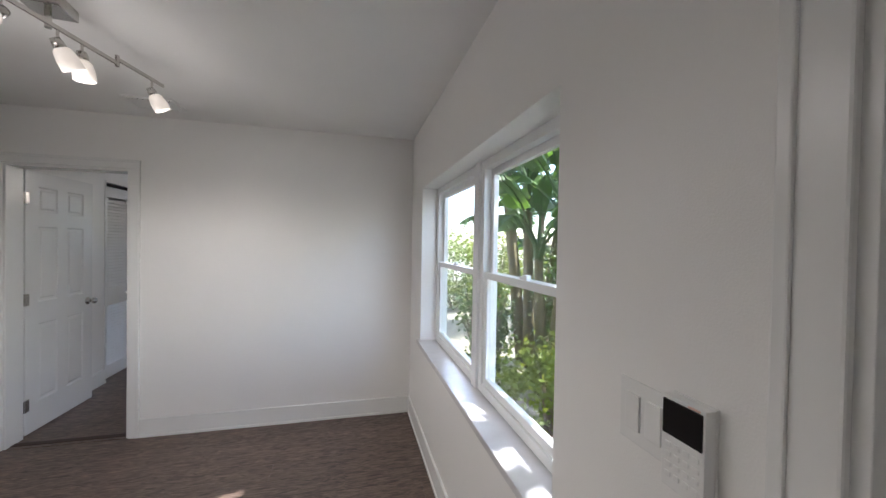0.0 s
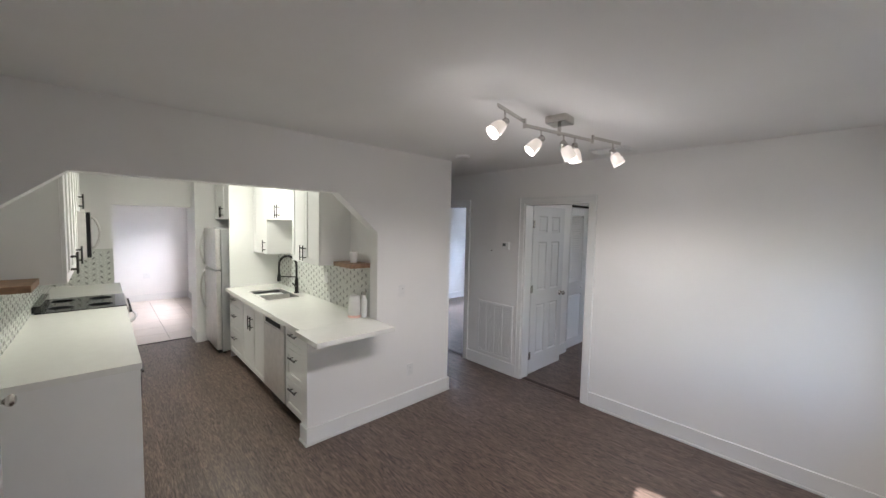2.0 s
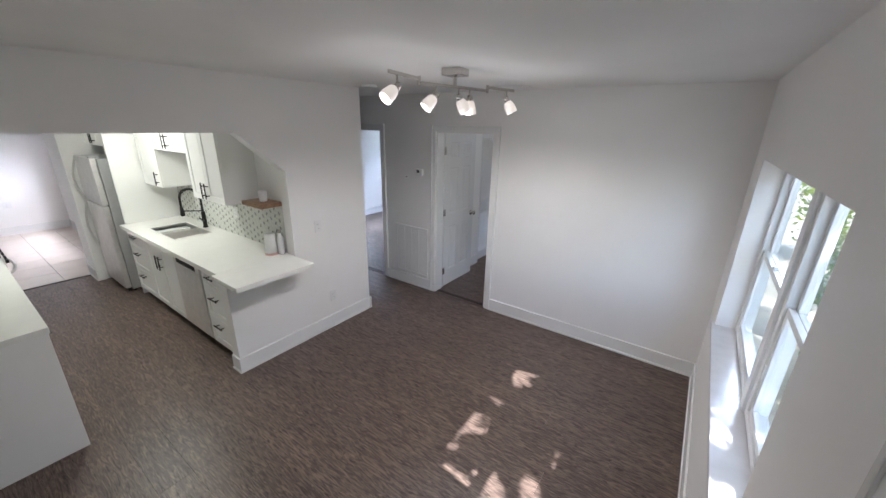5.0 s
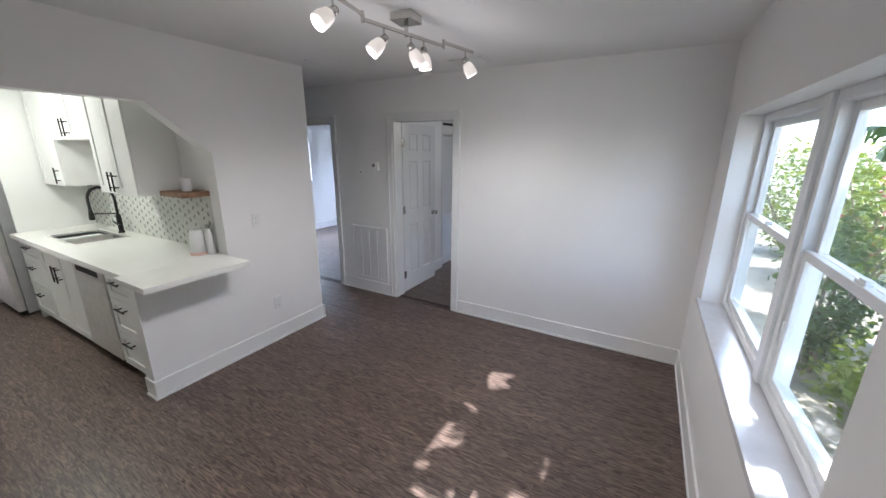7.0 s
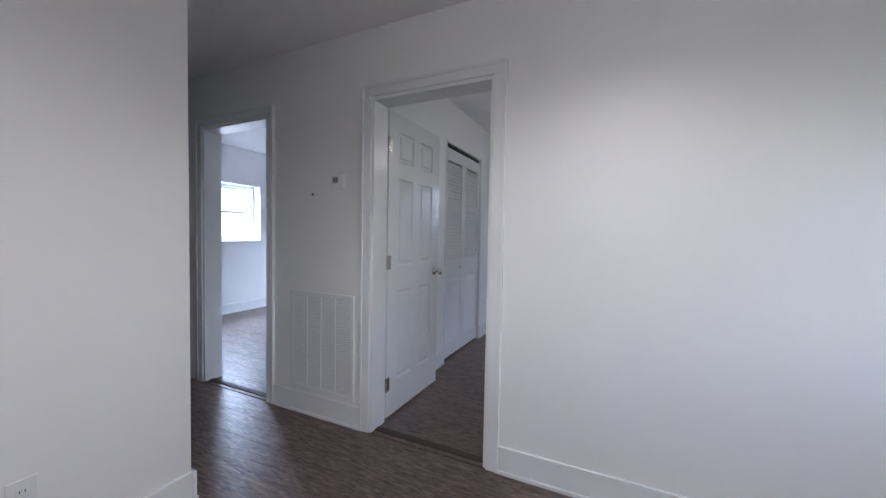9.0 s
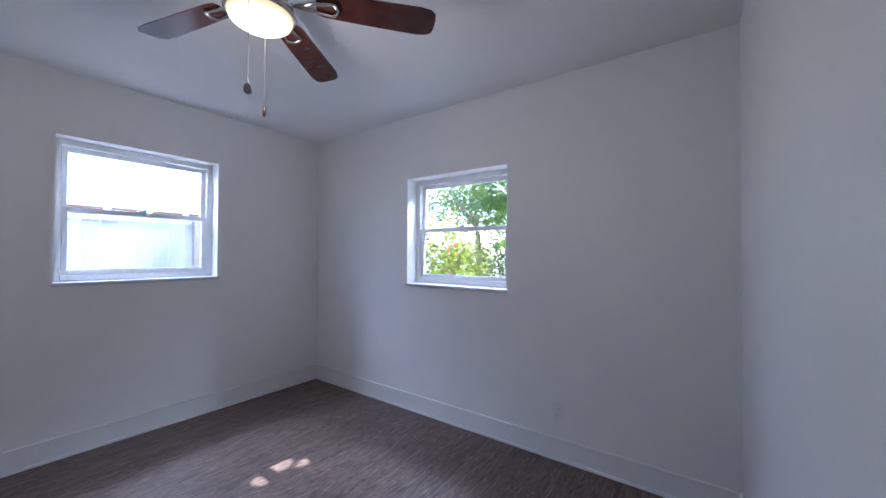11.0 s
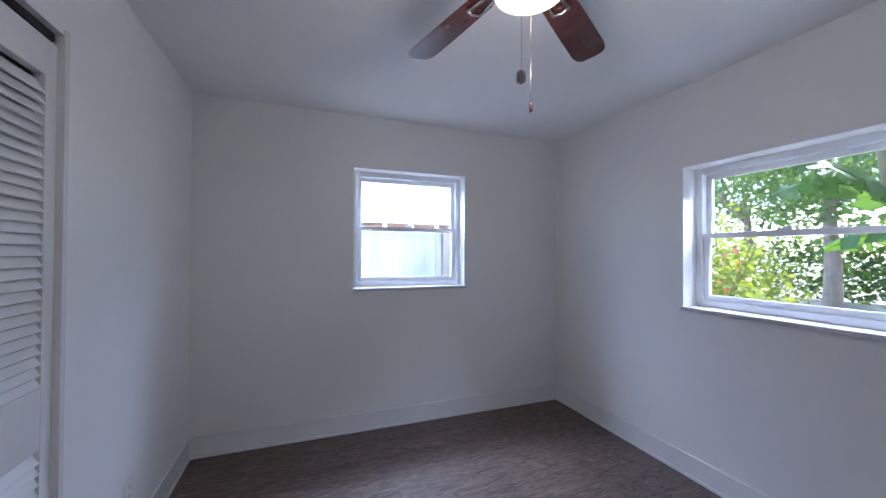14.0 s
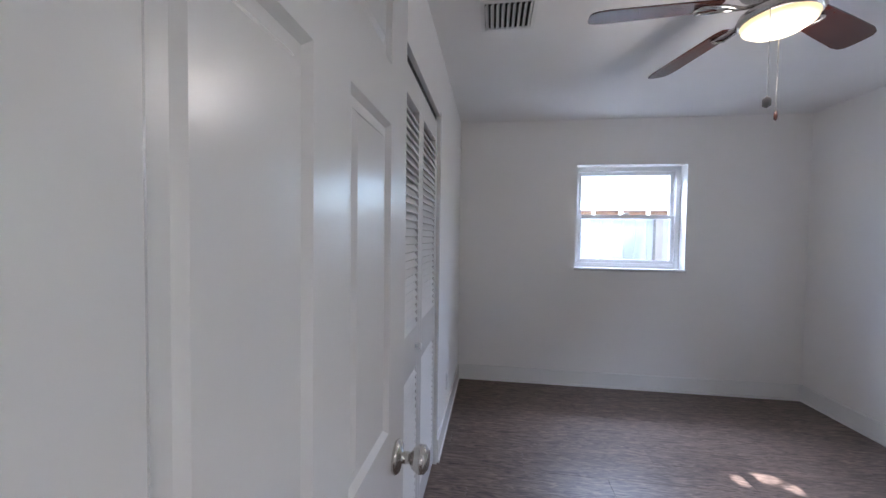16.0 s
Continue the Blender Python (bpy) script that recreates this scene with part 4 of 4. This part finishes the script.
def ceiling_vent(label, cx, cy, z, w, d, n, along_x=True):
    ob = thing("ceiling_vent", label, "vent")
    bm = bmesh.new()
    for r in ((-w / 2, -w / 2 + 0.02, -d / 2, d / 2), (w / 2 - 0.02, w / 2, -d / 2, d / 2), (-w / 2 + 0.02, w / 2 - 0.02, -d / 2, -d / 2 + 0.02), (-w / 2 + 0.02, w / 2 - 0.02, d / 2 - 0.02, d / 2)):
        box(bm, cx + r[0], cx + r[1], cy + r[2], cy + r[3], z - 0.01, z, bevel=0.002)
    part("frame", bm, M_PLASTIC, ob)
    # Near-black sheet in place of the duct: its shade is put into the colour.
    part("backing", B(cx - w / 2 + 0.015, cx + w / 2 - 0.015, cy - d / 2 + 0.015, cy + d / 2 - 0.015, z - 0.002, z), M_DARK, ob)
    me = mesh_of("slat", B(-0.0012, 0.0012, -d / 2 + 0.02, d / 2 - 0.02, -0.012, 0.012), M_PLASTIC)
    for k in range(n):
        s = new("slat", me)
        s.parent = ob
        s.matrix_basis = pose(cx - w / 2 + 0.03 + k * (w - 0.06) / (n - 1), cy, z - 0.011, 0, 35, 0)


ceiling_vent("white louvred air vent in the bedroom ceiling", -2.65, 1.96, BCEIL, 0.27, 0.25, 9)
ceiling_vent("white louvred air vent in the living room ceiling", -1.84, -0.34, CEIL, 0.30, 0.2, 9)
part("body", lathe(bmesh.new(), [(0.07, 0), (0.07, -0.012), (0.055, -0.02), (0.001, -0.02)], 24, pose(-3.0, -0.95, CEIL)), M_PLASTIC,
     thing("smoke_detector", "thin round white smoke detector on the ceiling", "smoke detector"))


# ---- track light ----
track = thing("track_light", "satin nickel track light with five frosted glass shades", "track light")
tz = 2.338
tc = Vector((-1.69, -1.47, 0))
part("canopy", B(-0.065, 0.065, -0.065, 0.065, CEIL - 0.045, CEIL, bevel=0.006, m=Matrix.Translation(tc) @ Matrix.Rotation(0.1, 4, 'Z')), M_CHROME, track)
part("stem", tube(bmesh.new(), [tc + Vector((0, 0, CEIL - 0.04)), tc + Vector((0, 0, tz))], 0.011, 10), M_CHROME, track)
j1, j2 = Vector((-1.715, -1.80, tz)), Vector((-1.60, -1.21, tz))
e1, e2 = Vector((-1.65, -2.12, tz + 0.02)), Vector((-1.54, -0.92, tz + 0.02))
for a, b in ((e1, j1 + Vector((0, 0, 0.02))), (j1, j2), (j2 + Vector((0, 0, 0.02)), e2)):
    d = (b - a)
    m = Matrix.Translation((a + b) / 2) @ d.to_track_quat('X', 'Z').to_matrix().to_4x4()
    part("rail", B(-d.length / 2, d.length / 2, -0.004, 0.004, -0.009, 0.009, bevel=0.002, m=m), M_CHROME, track)
for j in (j1, j2):
    part("joint", lathe(bmesh.new(), [(0.009, -0.015), (0.009, 0.035)], 10, Matrix.Translation(j)), M_CHROME, track)
heads = [(e1.lerp(j1, 0.25), (-0.15, -0.75, -0.6)), (j1.lerp(j2, 0.22), (-0.35, -0.6, -0.7)), (j1.lerp(j2, 0.54), (0.25, 0.45, -0.8)), (j1.lerp(j2, 0.71), (0.05, 0.1, -1)), (j2.lerp(e2, 0.72), (0.4, 0.25, -0.85))]
for k, (p, d) in enumerate(heads):
    d = Vector(d).normalized()
    q = p + Vector((0, 0, -0.058))
    head = part("lamp_head", tube(bmesh.new(), [p, q], 0.005, 8), M_CHROME, track)
    mm = Matrix.Translation(q) @ d.to_track_quat('Z', 'Y').to_matrix().to_4x4()
    part("socket", lathe(bmesh.new(), [(0.001, -0.02), (0.016, -0.018), (0.02, 0.0), (0.02, 0.022), (0.001, 0.024)], 14, mm), M_CHROME, head, smooth=True)
    bm = bmesh.new()
    lathe(bm, [(0.02, 0.016), (0.03, 0.027), (0.037, 0.06), (0.038, 0.098), (0.034, 0.1), (0.032, 0.06), (0.026, 0.032)], 20, mm)
    part("shade", bm, M_SHADE, head, "frosted white glass shade, lit", True)
    part("bulb", lathe(bmesh.new(), [(0.012, 0.03), (0.022, 0.06), (0.022, 0.085), (0.001, 0.09)], 14, mm), M_GLOW, head, smooth=True)
    ld = bpy.data.lights.new("track_bulb", 'SPOT')
    ld.energy, ld.color, ld.spot_size, ld.spot_blend, ld.shadow_soft_size = 2.4, (1.0, 0.92, 0.83), radians(168), 0.7, 0.04
    new("track_bulb", ld).matrix_basis = look(q + d * 0.12, q + d * 0.12 + Vector((0, 0, -1)))
    bulb("track_glow", q + d * 0.1 + Vector((0, 0, -0.06)), 0.17, (1.0, 0.92, 0.83), 0.05)


# ---- ceiling fan ----
FC = Vector((-1.65, 1.66, 0))
FZ = 2.305
fan = thing("ceiling_fan", "flush ceiling fan with five mahogany blades and lit dome", "ceiling fan")
part("motor_housing", lathe(bmesh.new(), [(0.115, BCEIL), (0.13, BCEIL - 0.03), (0.135, BCEIL - 0.1), (0.12, BCEIL - 0.14), (0.06, BCEIL - 0.16), (0.055, FZ - 0.03), (0.001, FZ - 0.03)], 32, Matrix.Translation(FC)), M_CHROME, fan, "brushed nickel motor housing", True)
part("light_kit", lathe(bmesh.new(), [(0.05, FZ - 0.02), (0.075, FZ - 0.032), (0.124, FZ - 0.045), (0.13, FZ - 0.062), (0.12, FZ - 0.078)], 32, Matrix.Translation(FC)), M_CHROME, fan, "brushed nickel light ring", True)
part("light_dome", lathe(bmesh.new(), [(0.118, FZ - 0.074), (0.11, FZ - 0.095), (0.082, FZ - 0.113), (0.04, FZ - 0.122), (0.001, FZ - 0.124)], 32, Matrix.Translation(FC)), M_DOME, fan, "glowing frosted glass dome", True)
bulb("fan_bulb", (FC.x, FC.y, FZ - 0.24), 1.2, (1.0, 0.9, 0.75), 0.12)
for k in range(5):
    m = Matrix.Translation(FC + Vector((0, 0, FZ))) @ Matrix.Rotation(radians(32 + 72 * k), 4, 'Z')
    bm = bmesh.new()
    prof = [(0.2, 0.045), (0.23, 0.056), (0.42, 0.064), (0.61, 0.069), (0.655, 0.062), (0.675, 0.046), (0.68, 0.02)]
    top = [(x, y) for x, y in prof] + [(x, -y) for x, y in reversed(prof)]
    tilt = m @ Matrix.Rotation(radians(-11), 4, 'X')
    f = bm.faces.new([bm.verts.new(tilt @ Vector((x, y, 0))) for x, y in top])
    ex = bmesh.ops.extrude_face_region(bm, geom=[f])
    bmesh.ops.translate(bm, vec=(0, 0, 0.006), verts=[v for v in ex["geom"] if isinstance(v, bmesh.types.BMVert)])
    bl = part("blade", bm, M_BLADE, fan, "glossy mahogany blade")
    bm = bmesh.new()
    tube(bm, [m @ Vector(p) for p in ((0.06, 0, -0.01), (0.12, 0.0, -0.018), (0.19, 0.02, -0.012), (0.27, 0.03, -0.014))], 0.007, 6)
    tube(bm, [m @ Vector(p) for p in ((0.12, 0, -0.018), (0.19, -0.02, -0.008), (0.27, -0.03, -0.006))], 0.007, 6)
    tube(bm, [m @ Vector(p) for p in ((0.27, 0.03, -0.014), (0.285, 0.0, -0.009), (0.27, -0.03, -0.006))], 0.007, 6)
    part("blade_bracket", bm, M_CHROME, bl, smooth=True)
for (x, y, z, r) in ((-1.585, 1.75, 1.90, 0.006), (-1.735, 1.575, 1.895, 0.013)):
    ch = part("pull_chain", tube(bmesh.new(), [(x, y, FZ - 0.075), (x, y, z + 0.02)], 0.0016, 6), M_CHROME, fan)
    part("chain_pull", lathe(bmesh.new(), [(0.001, -0.02), (r, -0.012), (r, 0.012), (0.001, 0.022)], 12, pose(x, y, z)), M_POST if r > 0.01 else M_BLADE, ch, "small pull", True)


# ---- garden and neighbours ----
gz = -0.25
struct("ground", B(-300, 300, -300, 300, gz - 0.3, gz), M_GROUND, "garden soil with patchy grass reaching the horizon", "ground")
struct("pavement", B(5.2, 8.0, -40, 40, gz + 0.001, gz + 0.05), M_PAVE, "pale sunlit concrete path", "pavement")


TO_SUN = -SUN_DIR
# sunlit floor and sill spots: leaves between them and the sun are cut away
SUNLIT = [(Vector(p), q) for p, q in (((-1.24, -0.99, 0), 0.07), ((-1.20, -0.91, 0), 0.05), ((-1.035, -0.494, 0), 0.012), ((-1.33, -1.25, 0), 0.035), ((-1.378, -1.617, 0), 0.012),
                                      ((-1.21, -2.09, 0), 0.085), ((-1.07, -1.95, 0), 0.07), ((-1.1, -2.1, 0), 0.04), ((-1.07, -1.69, 0), 0.03), ((-0.76, -1.91, 0), 0.06), ((-0.9, -2.05, 0), 0.045),
                                      ((0.04, -1.5, 0.77), 0.035), ((0.04, -2.07, 0.77), 0.04))]


def in_gap(p, margin=0.0):
    for q, rad in SUNLIT:
        v = p - q
        if (v - TO_SUN * v.dot(TO_SUN)).length < 0.7 * rad + margin:
            return True
    return False


def crown_of(bm, rnd, c, rad, n, size, gap=0.35):
    """Leaves in uneven clumps inside an ellipsoid."""
    clumps = []
    for _ in range(max(6, n // 60)):
        v = Vector((rnd.gauss(0, 1), rnd.gauss(0, 1), rnd.gauss(0, 1))).normalized() * rnd.uniform(0.45, 1.0)
        clumps.append(Vector((v.x * rad[0], v.y * rad[1], v.z * rad[2])))
    for _ in range(n):
        q = rnd.choice(clumps)
        p = c + q + Vector((rnd.gauss(0, gap * rad[0] * 0.5), rnd.gauss(0, gap * rad[1] * 0.5), rnd.gauss(0, gap * rad[2] * 0.5)))
        if p.z < gz + 0.02 or p.x < 0.5 and p.y < WNB + 0.4 or p.x < 6 and in_gap(p, size * 0.25):
            continue
        a = Vector((rnd.gauss(0, 1), rnd.gauss(0, 1), rnd.gauss(0, 0.6))).normalized()
        b = a.cross(Vector((rnd.gauss(0, 1), rnd.gauss(0, 1), rnd.gauss(0, 1)))).normalized()
        s = size * rnd.uniform(0.6, 1.3)
        vs = [bm.verts.new(p + d) for d in (-a * s * 0.5, b * s * 0.28, a * s * 0.5, -b * s * 0.28)]
        bm.faces.new(vs)
    return bm


def shrub(label, c, rad, n, size, mat, seed, flowers=0, name="shrub"):
    rnd = random.Random(seed)
    ob = thing(name, label, "shrub", "garden plants")
    c = Vector(c)
    bm = bmesh.new()
    for k in range(9):
        a = rnd.uniform(0, 6.28)
        b = Vector((c.x + 0.05 * math.cos(a), c.y + 0.05 * math.sin(a), gz))
        e = c + Vector((rad[0] * 0.8 * math.cos(a), rad[1] * 0.8 * math.sin(a), rad[2] * rnd.uniform(0.0, 0.8)))
        tube(bm, [b, b.lerp(e, 0.5) + Vector((0, 0, 0.15)), e], [0.022, 0.014, 0.005], 5)
    part("branches", bm, M_BARK, ob)
    part("foliage", crown_of(bmesh.new(), rnd, c, rad, n, size), mat, ob)
    if flowers:
        part("blossom", crown_of(bmesh.new(), rnd, c, tuple(r * 1.04 for r in rad), flowers, size * 0.8, 0.2), M_FLOWER, ob, "pink papery blossom")
    return ob


def paddle_leaf(bm, base, head, length, width, droop, rnd):
    """A large torn paddle leaf: a bending rib with narrow blades on both sides."""
    head = head.normalized()
    side = head.cross(Vector((0, 0, 1))).normalized()
    pts = []
    p, d = Vector(base), head.copy()
    n = 26
    for k in range(n + 1):
        pts.append((p.copy(), d.copy()))
        if k > 5 and p.x < 0.6:          # kept off the house wall
            n = k
            break
        p = p + d * (length / n)
        d = (d + Vector((0, 0, -droop / n))).normalized()
    tube(bm, [q for q, _ in pts[::3]], [0.016 - 0.0016 * i for i in range(len(pts[::3]))], 5)
    for s in (-1, 1):
        k = 4
        while k < n:
            run = rnd.choice((1, 1, 1, 2, 3))
            sag = rnd.uniform(0.0, 0.7)
            row = []
            for i in range(k, min(k + run, n) + 1):
                f = (i - 4) / (n - 4)
                wd = width * max(0.03, math.sin(math.pi * min(1, f * 0.9 + 0.12))) ** 0.6
                q, dd = pts[i]
                up = side.cross(dd).normalized()
                inset = 0.12 * (length / n) * (1 if i == k else -1 if i == min(k + run, n) else 0)
                tipp = q + side * s * wd * math.cos(sag) + dd * (wd * 0.25 + inset) - up * wd * math.sin(sag) * (1 if up.z > 0 else -1)
                midp = q + side * s * wd * 0.5 + up * 0.02 + dd * wd * 0.1
                row.append((bm.verts.new(q), bm.verts.new(midp), bm.verts.new(tipp)))
            for a, b in zip(row, row[1:]):
                if min(a[2].co.x, b[2].co.x) < 0.4 or any(in_gap((u.co + w.co + x.co) / 3, 0.015) for u, w, x in ((a[0], b[1], a[1]), (a[1], b[1], a[2]), (a[1], b[2], b[1]))):
                    continue
                bm.faces.new((a[0], b[0], b[1], a[1]))
                bm.faces.new((a[1], b[1], b[2], a[2]))
            k += run


def paddle_plant(label, x, y, stems, seed):
    rnd = random.Random(seed)
    ob = thing("paddle_leaf_plant", label, "plant", "garden plants")
    for k, (dx, dy, h, n, az) in enumerate(stems):
        b = Vector((x + dx * 0.3, y + dy * 0.3, gz))
        t = Vector((x + dx, y + dy, gz + h))
        part("trunk", tube(bmesh.new(), [b, b.lerp(t, 0.35) + Vector((0.02, 0.03, 0)), b.lerp(t, 0.7), t], [0.085, 0.075, 0.065, 0.045], 10), M_STEM, ob, smooth=True)
        bm = bmesh.new()
        for i in range(n):
            a = az + (i - (n - 1) / 2) * 2.4 / max(1, n - 1) * (1 if n < 5 else 2.2)
            hd = Vector((math.cos(a) * 0.6, math.sin(a) * 0.6, rnd.uniform(0.5, 1.1)))
            st = t + hd.normalized() * 0.35
            tube(bm, [t - Vector((0, 0, 0.2)), t + hd.normalized() * 0.12, st], [0.03, 0.022, 0.016], 6)
            paddle_leaf(bm, st, hd, rnd.uniform(1.1, 1.5), rnd.uniform(0.2, 0.27), rnd.uniform(1.0, 2.0), rnd)
        part("leaves", bm, M_LEAF, ob, "large torn green paddle leaves")
    return ob


paddle_plant("clump of tall paddle-leaf plants outside the living window", 1.75, -0.95, [(0, 0, 2.5, 6, 0.9), (0.1, -0.45, 2.9, 6, -1.2), (0.3, 0.35, 2.2, 5, 1.4), (-0.05, -0.25, 1.6, 3, -0.4), (0.25, -0.9, 2.6, 6, -0.6)], 5)
# The last three stems are added to keep sun off the bedroom floor.
paddle_plant("paddle-leaf plant beside the bedroom window, with added shading stems", 2.1, 1.7, [(0.1, 0.25, 1.6, 5, 1.3), (0.3, -0.3, 2.4, 6, -0.8), (0.35, 0.35, 2.3, 6, 1.2), (0.1, -0.5, 1.3, 3, 0.3), (-0.35, -0.5, 2.6, 7, 0.6), (-0.45, 0.05, 2.9, 8, 0.3), (-0.2, 0.5, 3.1, 7, 1.8)], 8)
paddle_plant("paddle-leaf plant at the corner of the house", 2.6, -2.6, [(0, 0, 1.9, 5, 0.3), (0.3, 0.3, 2.3, 5, 2.2)], 11)
paddle_plant("young paddle-leaf plant close to the house wall", 1.7, 0.6, [(-0.05, 0.1, 1.7, 5, 1.0), (0.15, -0.2, 2.1, 5, -0.4)], 14)
shrub("leafy shrub close to the house wall", (1.1, 1.0, 0.5), (0.35, 0.45, 0.7), 2200, 0.07, M_LEAF3, 43)
shrub("low bright green shrub under the living window", (1.35, -1.75, 0.15), (0.5, 0.55, 0.4), 2200, 0.07, M_LEAF2, 21)
shrub("low green shrub under the living window", (1.3, -0.2, 0.2), (0.45, 0.6, 0.45), 2200, 0.07, M_LEAF2, 22)
shrub("dense green hedge along the path", (4.2, -1.5, 0.3), (0.6, 2.6, 0.6), 5200, 0.09, M_LEAF3, 23)
shrub("flowering pink bougainvillea bush outside the bedroom", (2.45, 3.95, 0.9), (0.65, 0.9, 1.0), 4000, 0.08, M_LEAF2, 24, 110, "bougainvillea")
shrub("bright green shrub beside the bougainvillea", (4.3, 4.6, 0.75), (0.8, 0.9, 0.8), 3000, 0.08, M_LEAF2, 25)
shrub("low yellow-green shrub beside the path", (4.3, 0.4, 0.2), (0.6, 0.7, 0.5), 1800, 0.08, M_LEAF2, 26)
shrub("low leafy shrub beyond the living window", (3.4, 1.6, 0.1), (0.8, 0.8, 0.45), 2600, 0.08, M_LEAF3, 41)
shrub("tall leafy shrub between the two windows", (2.3, 0.75, 0.75), (0.55, 0.6, 1.0), 3200, 0.08, M_LEAF3, 27)
shrub("dense green shrub behind the paddle plants", (3.0, -0.3, 0.7), (0.6, 0.9, 0.9), 3600, 0.085, M_LEAF3, 28)
shrub("leafy shrub at the back of the garden", (2.2, 6.2, 0.8), (1.2, 0.9, 1.0), 3600, 0.1, M_LEAF2, 29)


def tree(label, x, y, h, rad, n, seed, size=0.16):
    rnd = random.Random(seed)
    ob = thing("garden_tree", label, "tree", "garden trees")
    t = Vector((x + rnd.uniform(-0.3, 0.3), y + rnd.uniform(-0.3, 0.3), gz + h * 0.55))
    bm = tube(bmesh.new(), [(x, y, gz), (x + 0.05, y, gz + h * 0.25), t], [0.2, 0.16, 0.11], 10)
    for k in range(7):
        a = rnd.uniform(0, 6.28)
        e = t + Vector((math.cos(a) * rad * 0.7, math.sin(a) * rad * 0.7, rnd.uniform(0.1, 0.4) * h))
        tube(bm, [t - Vector((0, 0, 0.2)), t.lerp(e, 0.5) + Vector((0, 0, 0.15)), e], [0.08, 0.05, 0.015], 6)
    part("trunk", bm, M_BARK, ob)
    part("crown", crown_of(bmesh.new(), rnd, Vector((x, y, gz + h * 0.72)), (rad, rad, h * 0.32), n, size), M_LEAF3, ob)
    return ob


tree("broad green garden tree", 10.5, -4.5, 5.5, 2.2, 5000, 31)
tree("broad green garden tree", 11.5, 1.0, 5.0, 2.0, 4500, 32)
tree("tall green garden tree", 9.6, 5.6, 5.5, 2.2, 5000, 33)
tree("tall green garden tree near the path", 6.5, 2.9, 4.2, 1.3, 3000, 34, 0.13)
tree("leafy garden tree shading the house", 4.6, -2.9, 5.6, 1.7, 4200, 36)
tree("broad green tree at the back of the garden", 13.5, -1.8, 5.0, 2.2, 3500, 37, 0.2)
tree("broad green tree at the back of the garden", 14.0, 4.2, 5.2, 2.4, 3500, 38, 0.2)
tree("broad green tree at the back of the garden", 12.5, 9.0, 5.4, 2.6, 4000, 39, 0.2)
shrub("tall dense hedge closing the garden", (15.5, 3.0, 0.9), (0.8, 14.0, 1.5), 12000, 0.24, M_LEAF3, 40)
shrub("long green hedge across the path", (9.3, -4.5, 0.5), (0.9, 6.0, 0.8), 6500, 0.14, M_LEAF3, 35)

fence = thing("fence", "white painted board fence with open brown slats on top", "fence")
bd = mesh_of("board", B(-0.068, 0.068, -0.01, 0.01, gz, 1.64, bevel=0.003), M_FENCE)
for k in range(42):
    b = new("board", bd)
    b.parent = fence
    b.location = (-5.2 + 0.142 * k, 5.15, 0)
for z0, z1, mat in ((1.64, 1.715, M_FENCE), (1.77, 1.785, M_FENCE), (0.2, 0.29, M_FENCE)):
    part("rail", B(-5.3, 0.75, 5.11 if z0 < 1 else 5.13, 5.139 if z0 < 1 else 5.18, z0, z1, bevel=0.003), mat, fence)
for k in range(17):
    x = -5.1 + 0.34 * k
    part("top_slat", B(x, x + 0.285, 5.145, 5.165, 1.714, 1.771), M_BEAM, fence)
for k in range(3):
    x = -4.9 + 1.98 * k + 0.28
    part("post", B(x, x + 0.09, 5.03, 5.108, gz, 1.68, bevel=0.005), M_POST, fence, "weathered grey post")
# ---- floor planks and tiles ----
rnd = random.Random(4)
cache = {}


def plank(x0, x1, y0, y1):
    key = (round(x1 - x0, 3), round(y1 - y0, 3))
    if key not in cache:
        cache[key] = mesh_of("plank", B(0.0006, key[0] - 0.0006, 0.0006, key[1] - 0.0006, -0.006, 0.0, bevel=0.0006), M_FLOOR)
    ob = new("plank", cache[key])
    ob.parent = floor_main
    ob.location = (x0, y0, 0)


PW, PL = 0.19, 1.28
for x0, x1, y0, y1 in ((-7.05, 0.0, -4.0, -0.01), (-7.05, 0.0, 0.0, WNB)):
    y, r = y0, 0
    while y < y1 - 0.02:
        ye = min(y + PW, y1)
        x = x0 - PL * ((0.37 * r) % 1.0)
        while x < x1 - 0.02:
            a, b = max(x, x0), min(x + PL, x1)
            if b - a > 0.02 and not (y0 < -1 and -1.6 < y and ye < -0.96 and b < -3.4):
                plank(a, b, y, ye)
            x += PL
        y, r = ye, r + 1
struct("floor_closet", B(-3.6, -2.0, -4.75, -4.0, -0.006, 0.0), M_FLOOR, "dark laminate floor in the closet", "floor")

tile_me = mesh_of("tile", B(0.003, 0.447, 0.003, 0.447, -0.006, 0.001, bevel=0.002), M_TILE)
for i in range(8):
    for j in range(7):
        ob = new("tile", tile_me)
        ob.parent = floor_tile
        ob.location = (-7.10 - 0.45 * (i + 1), -1.93 - 0.45 * (j + 1), 0)
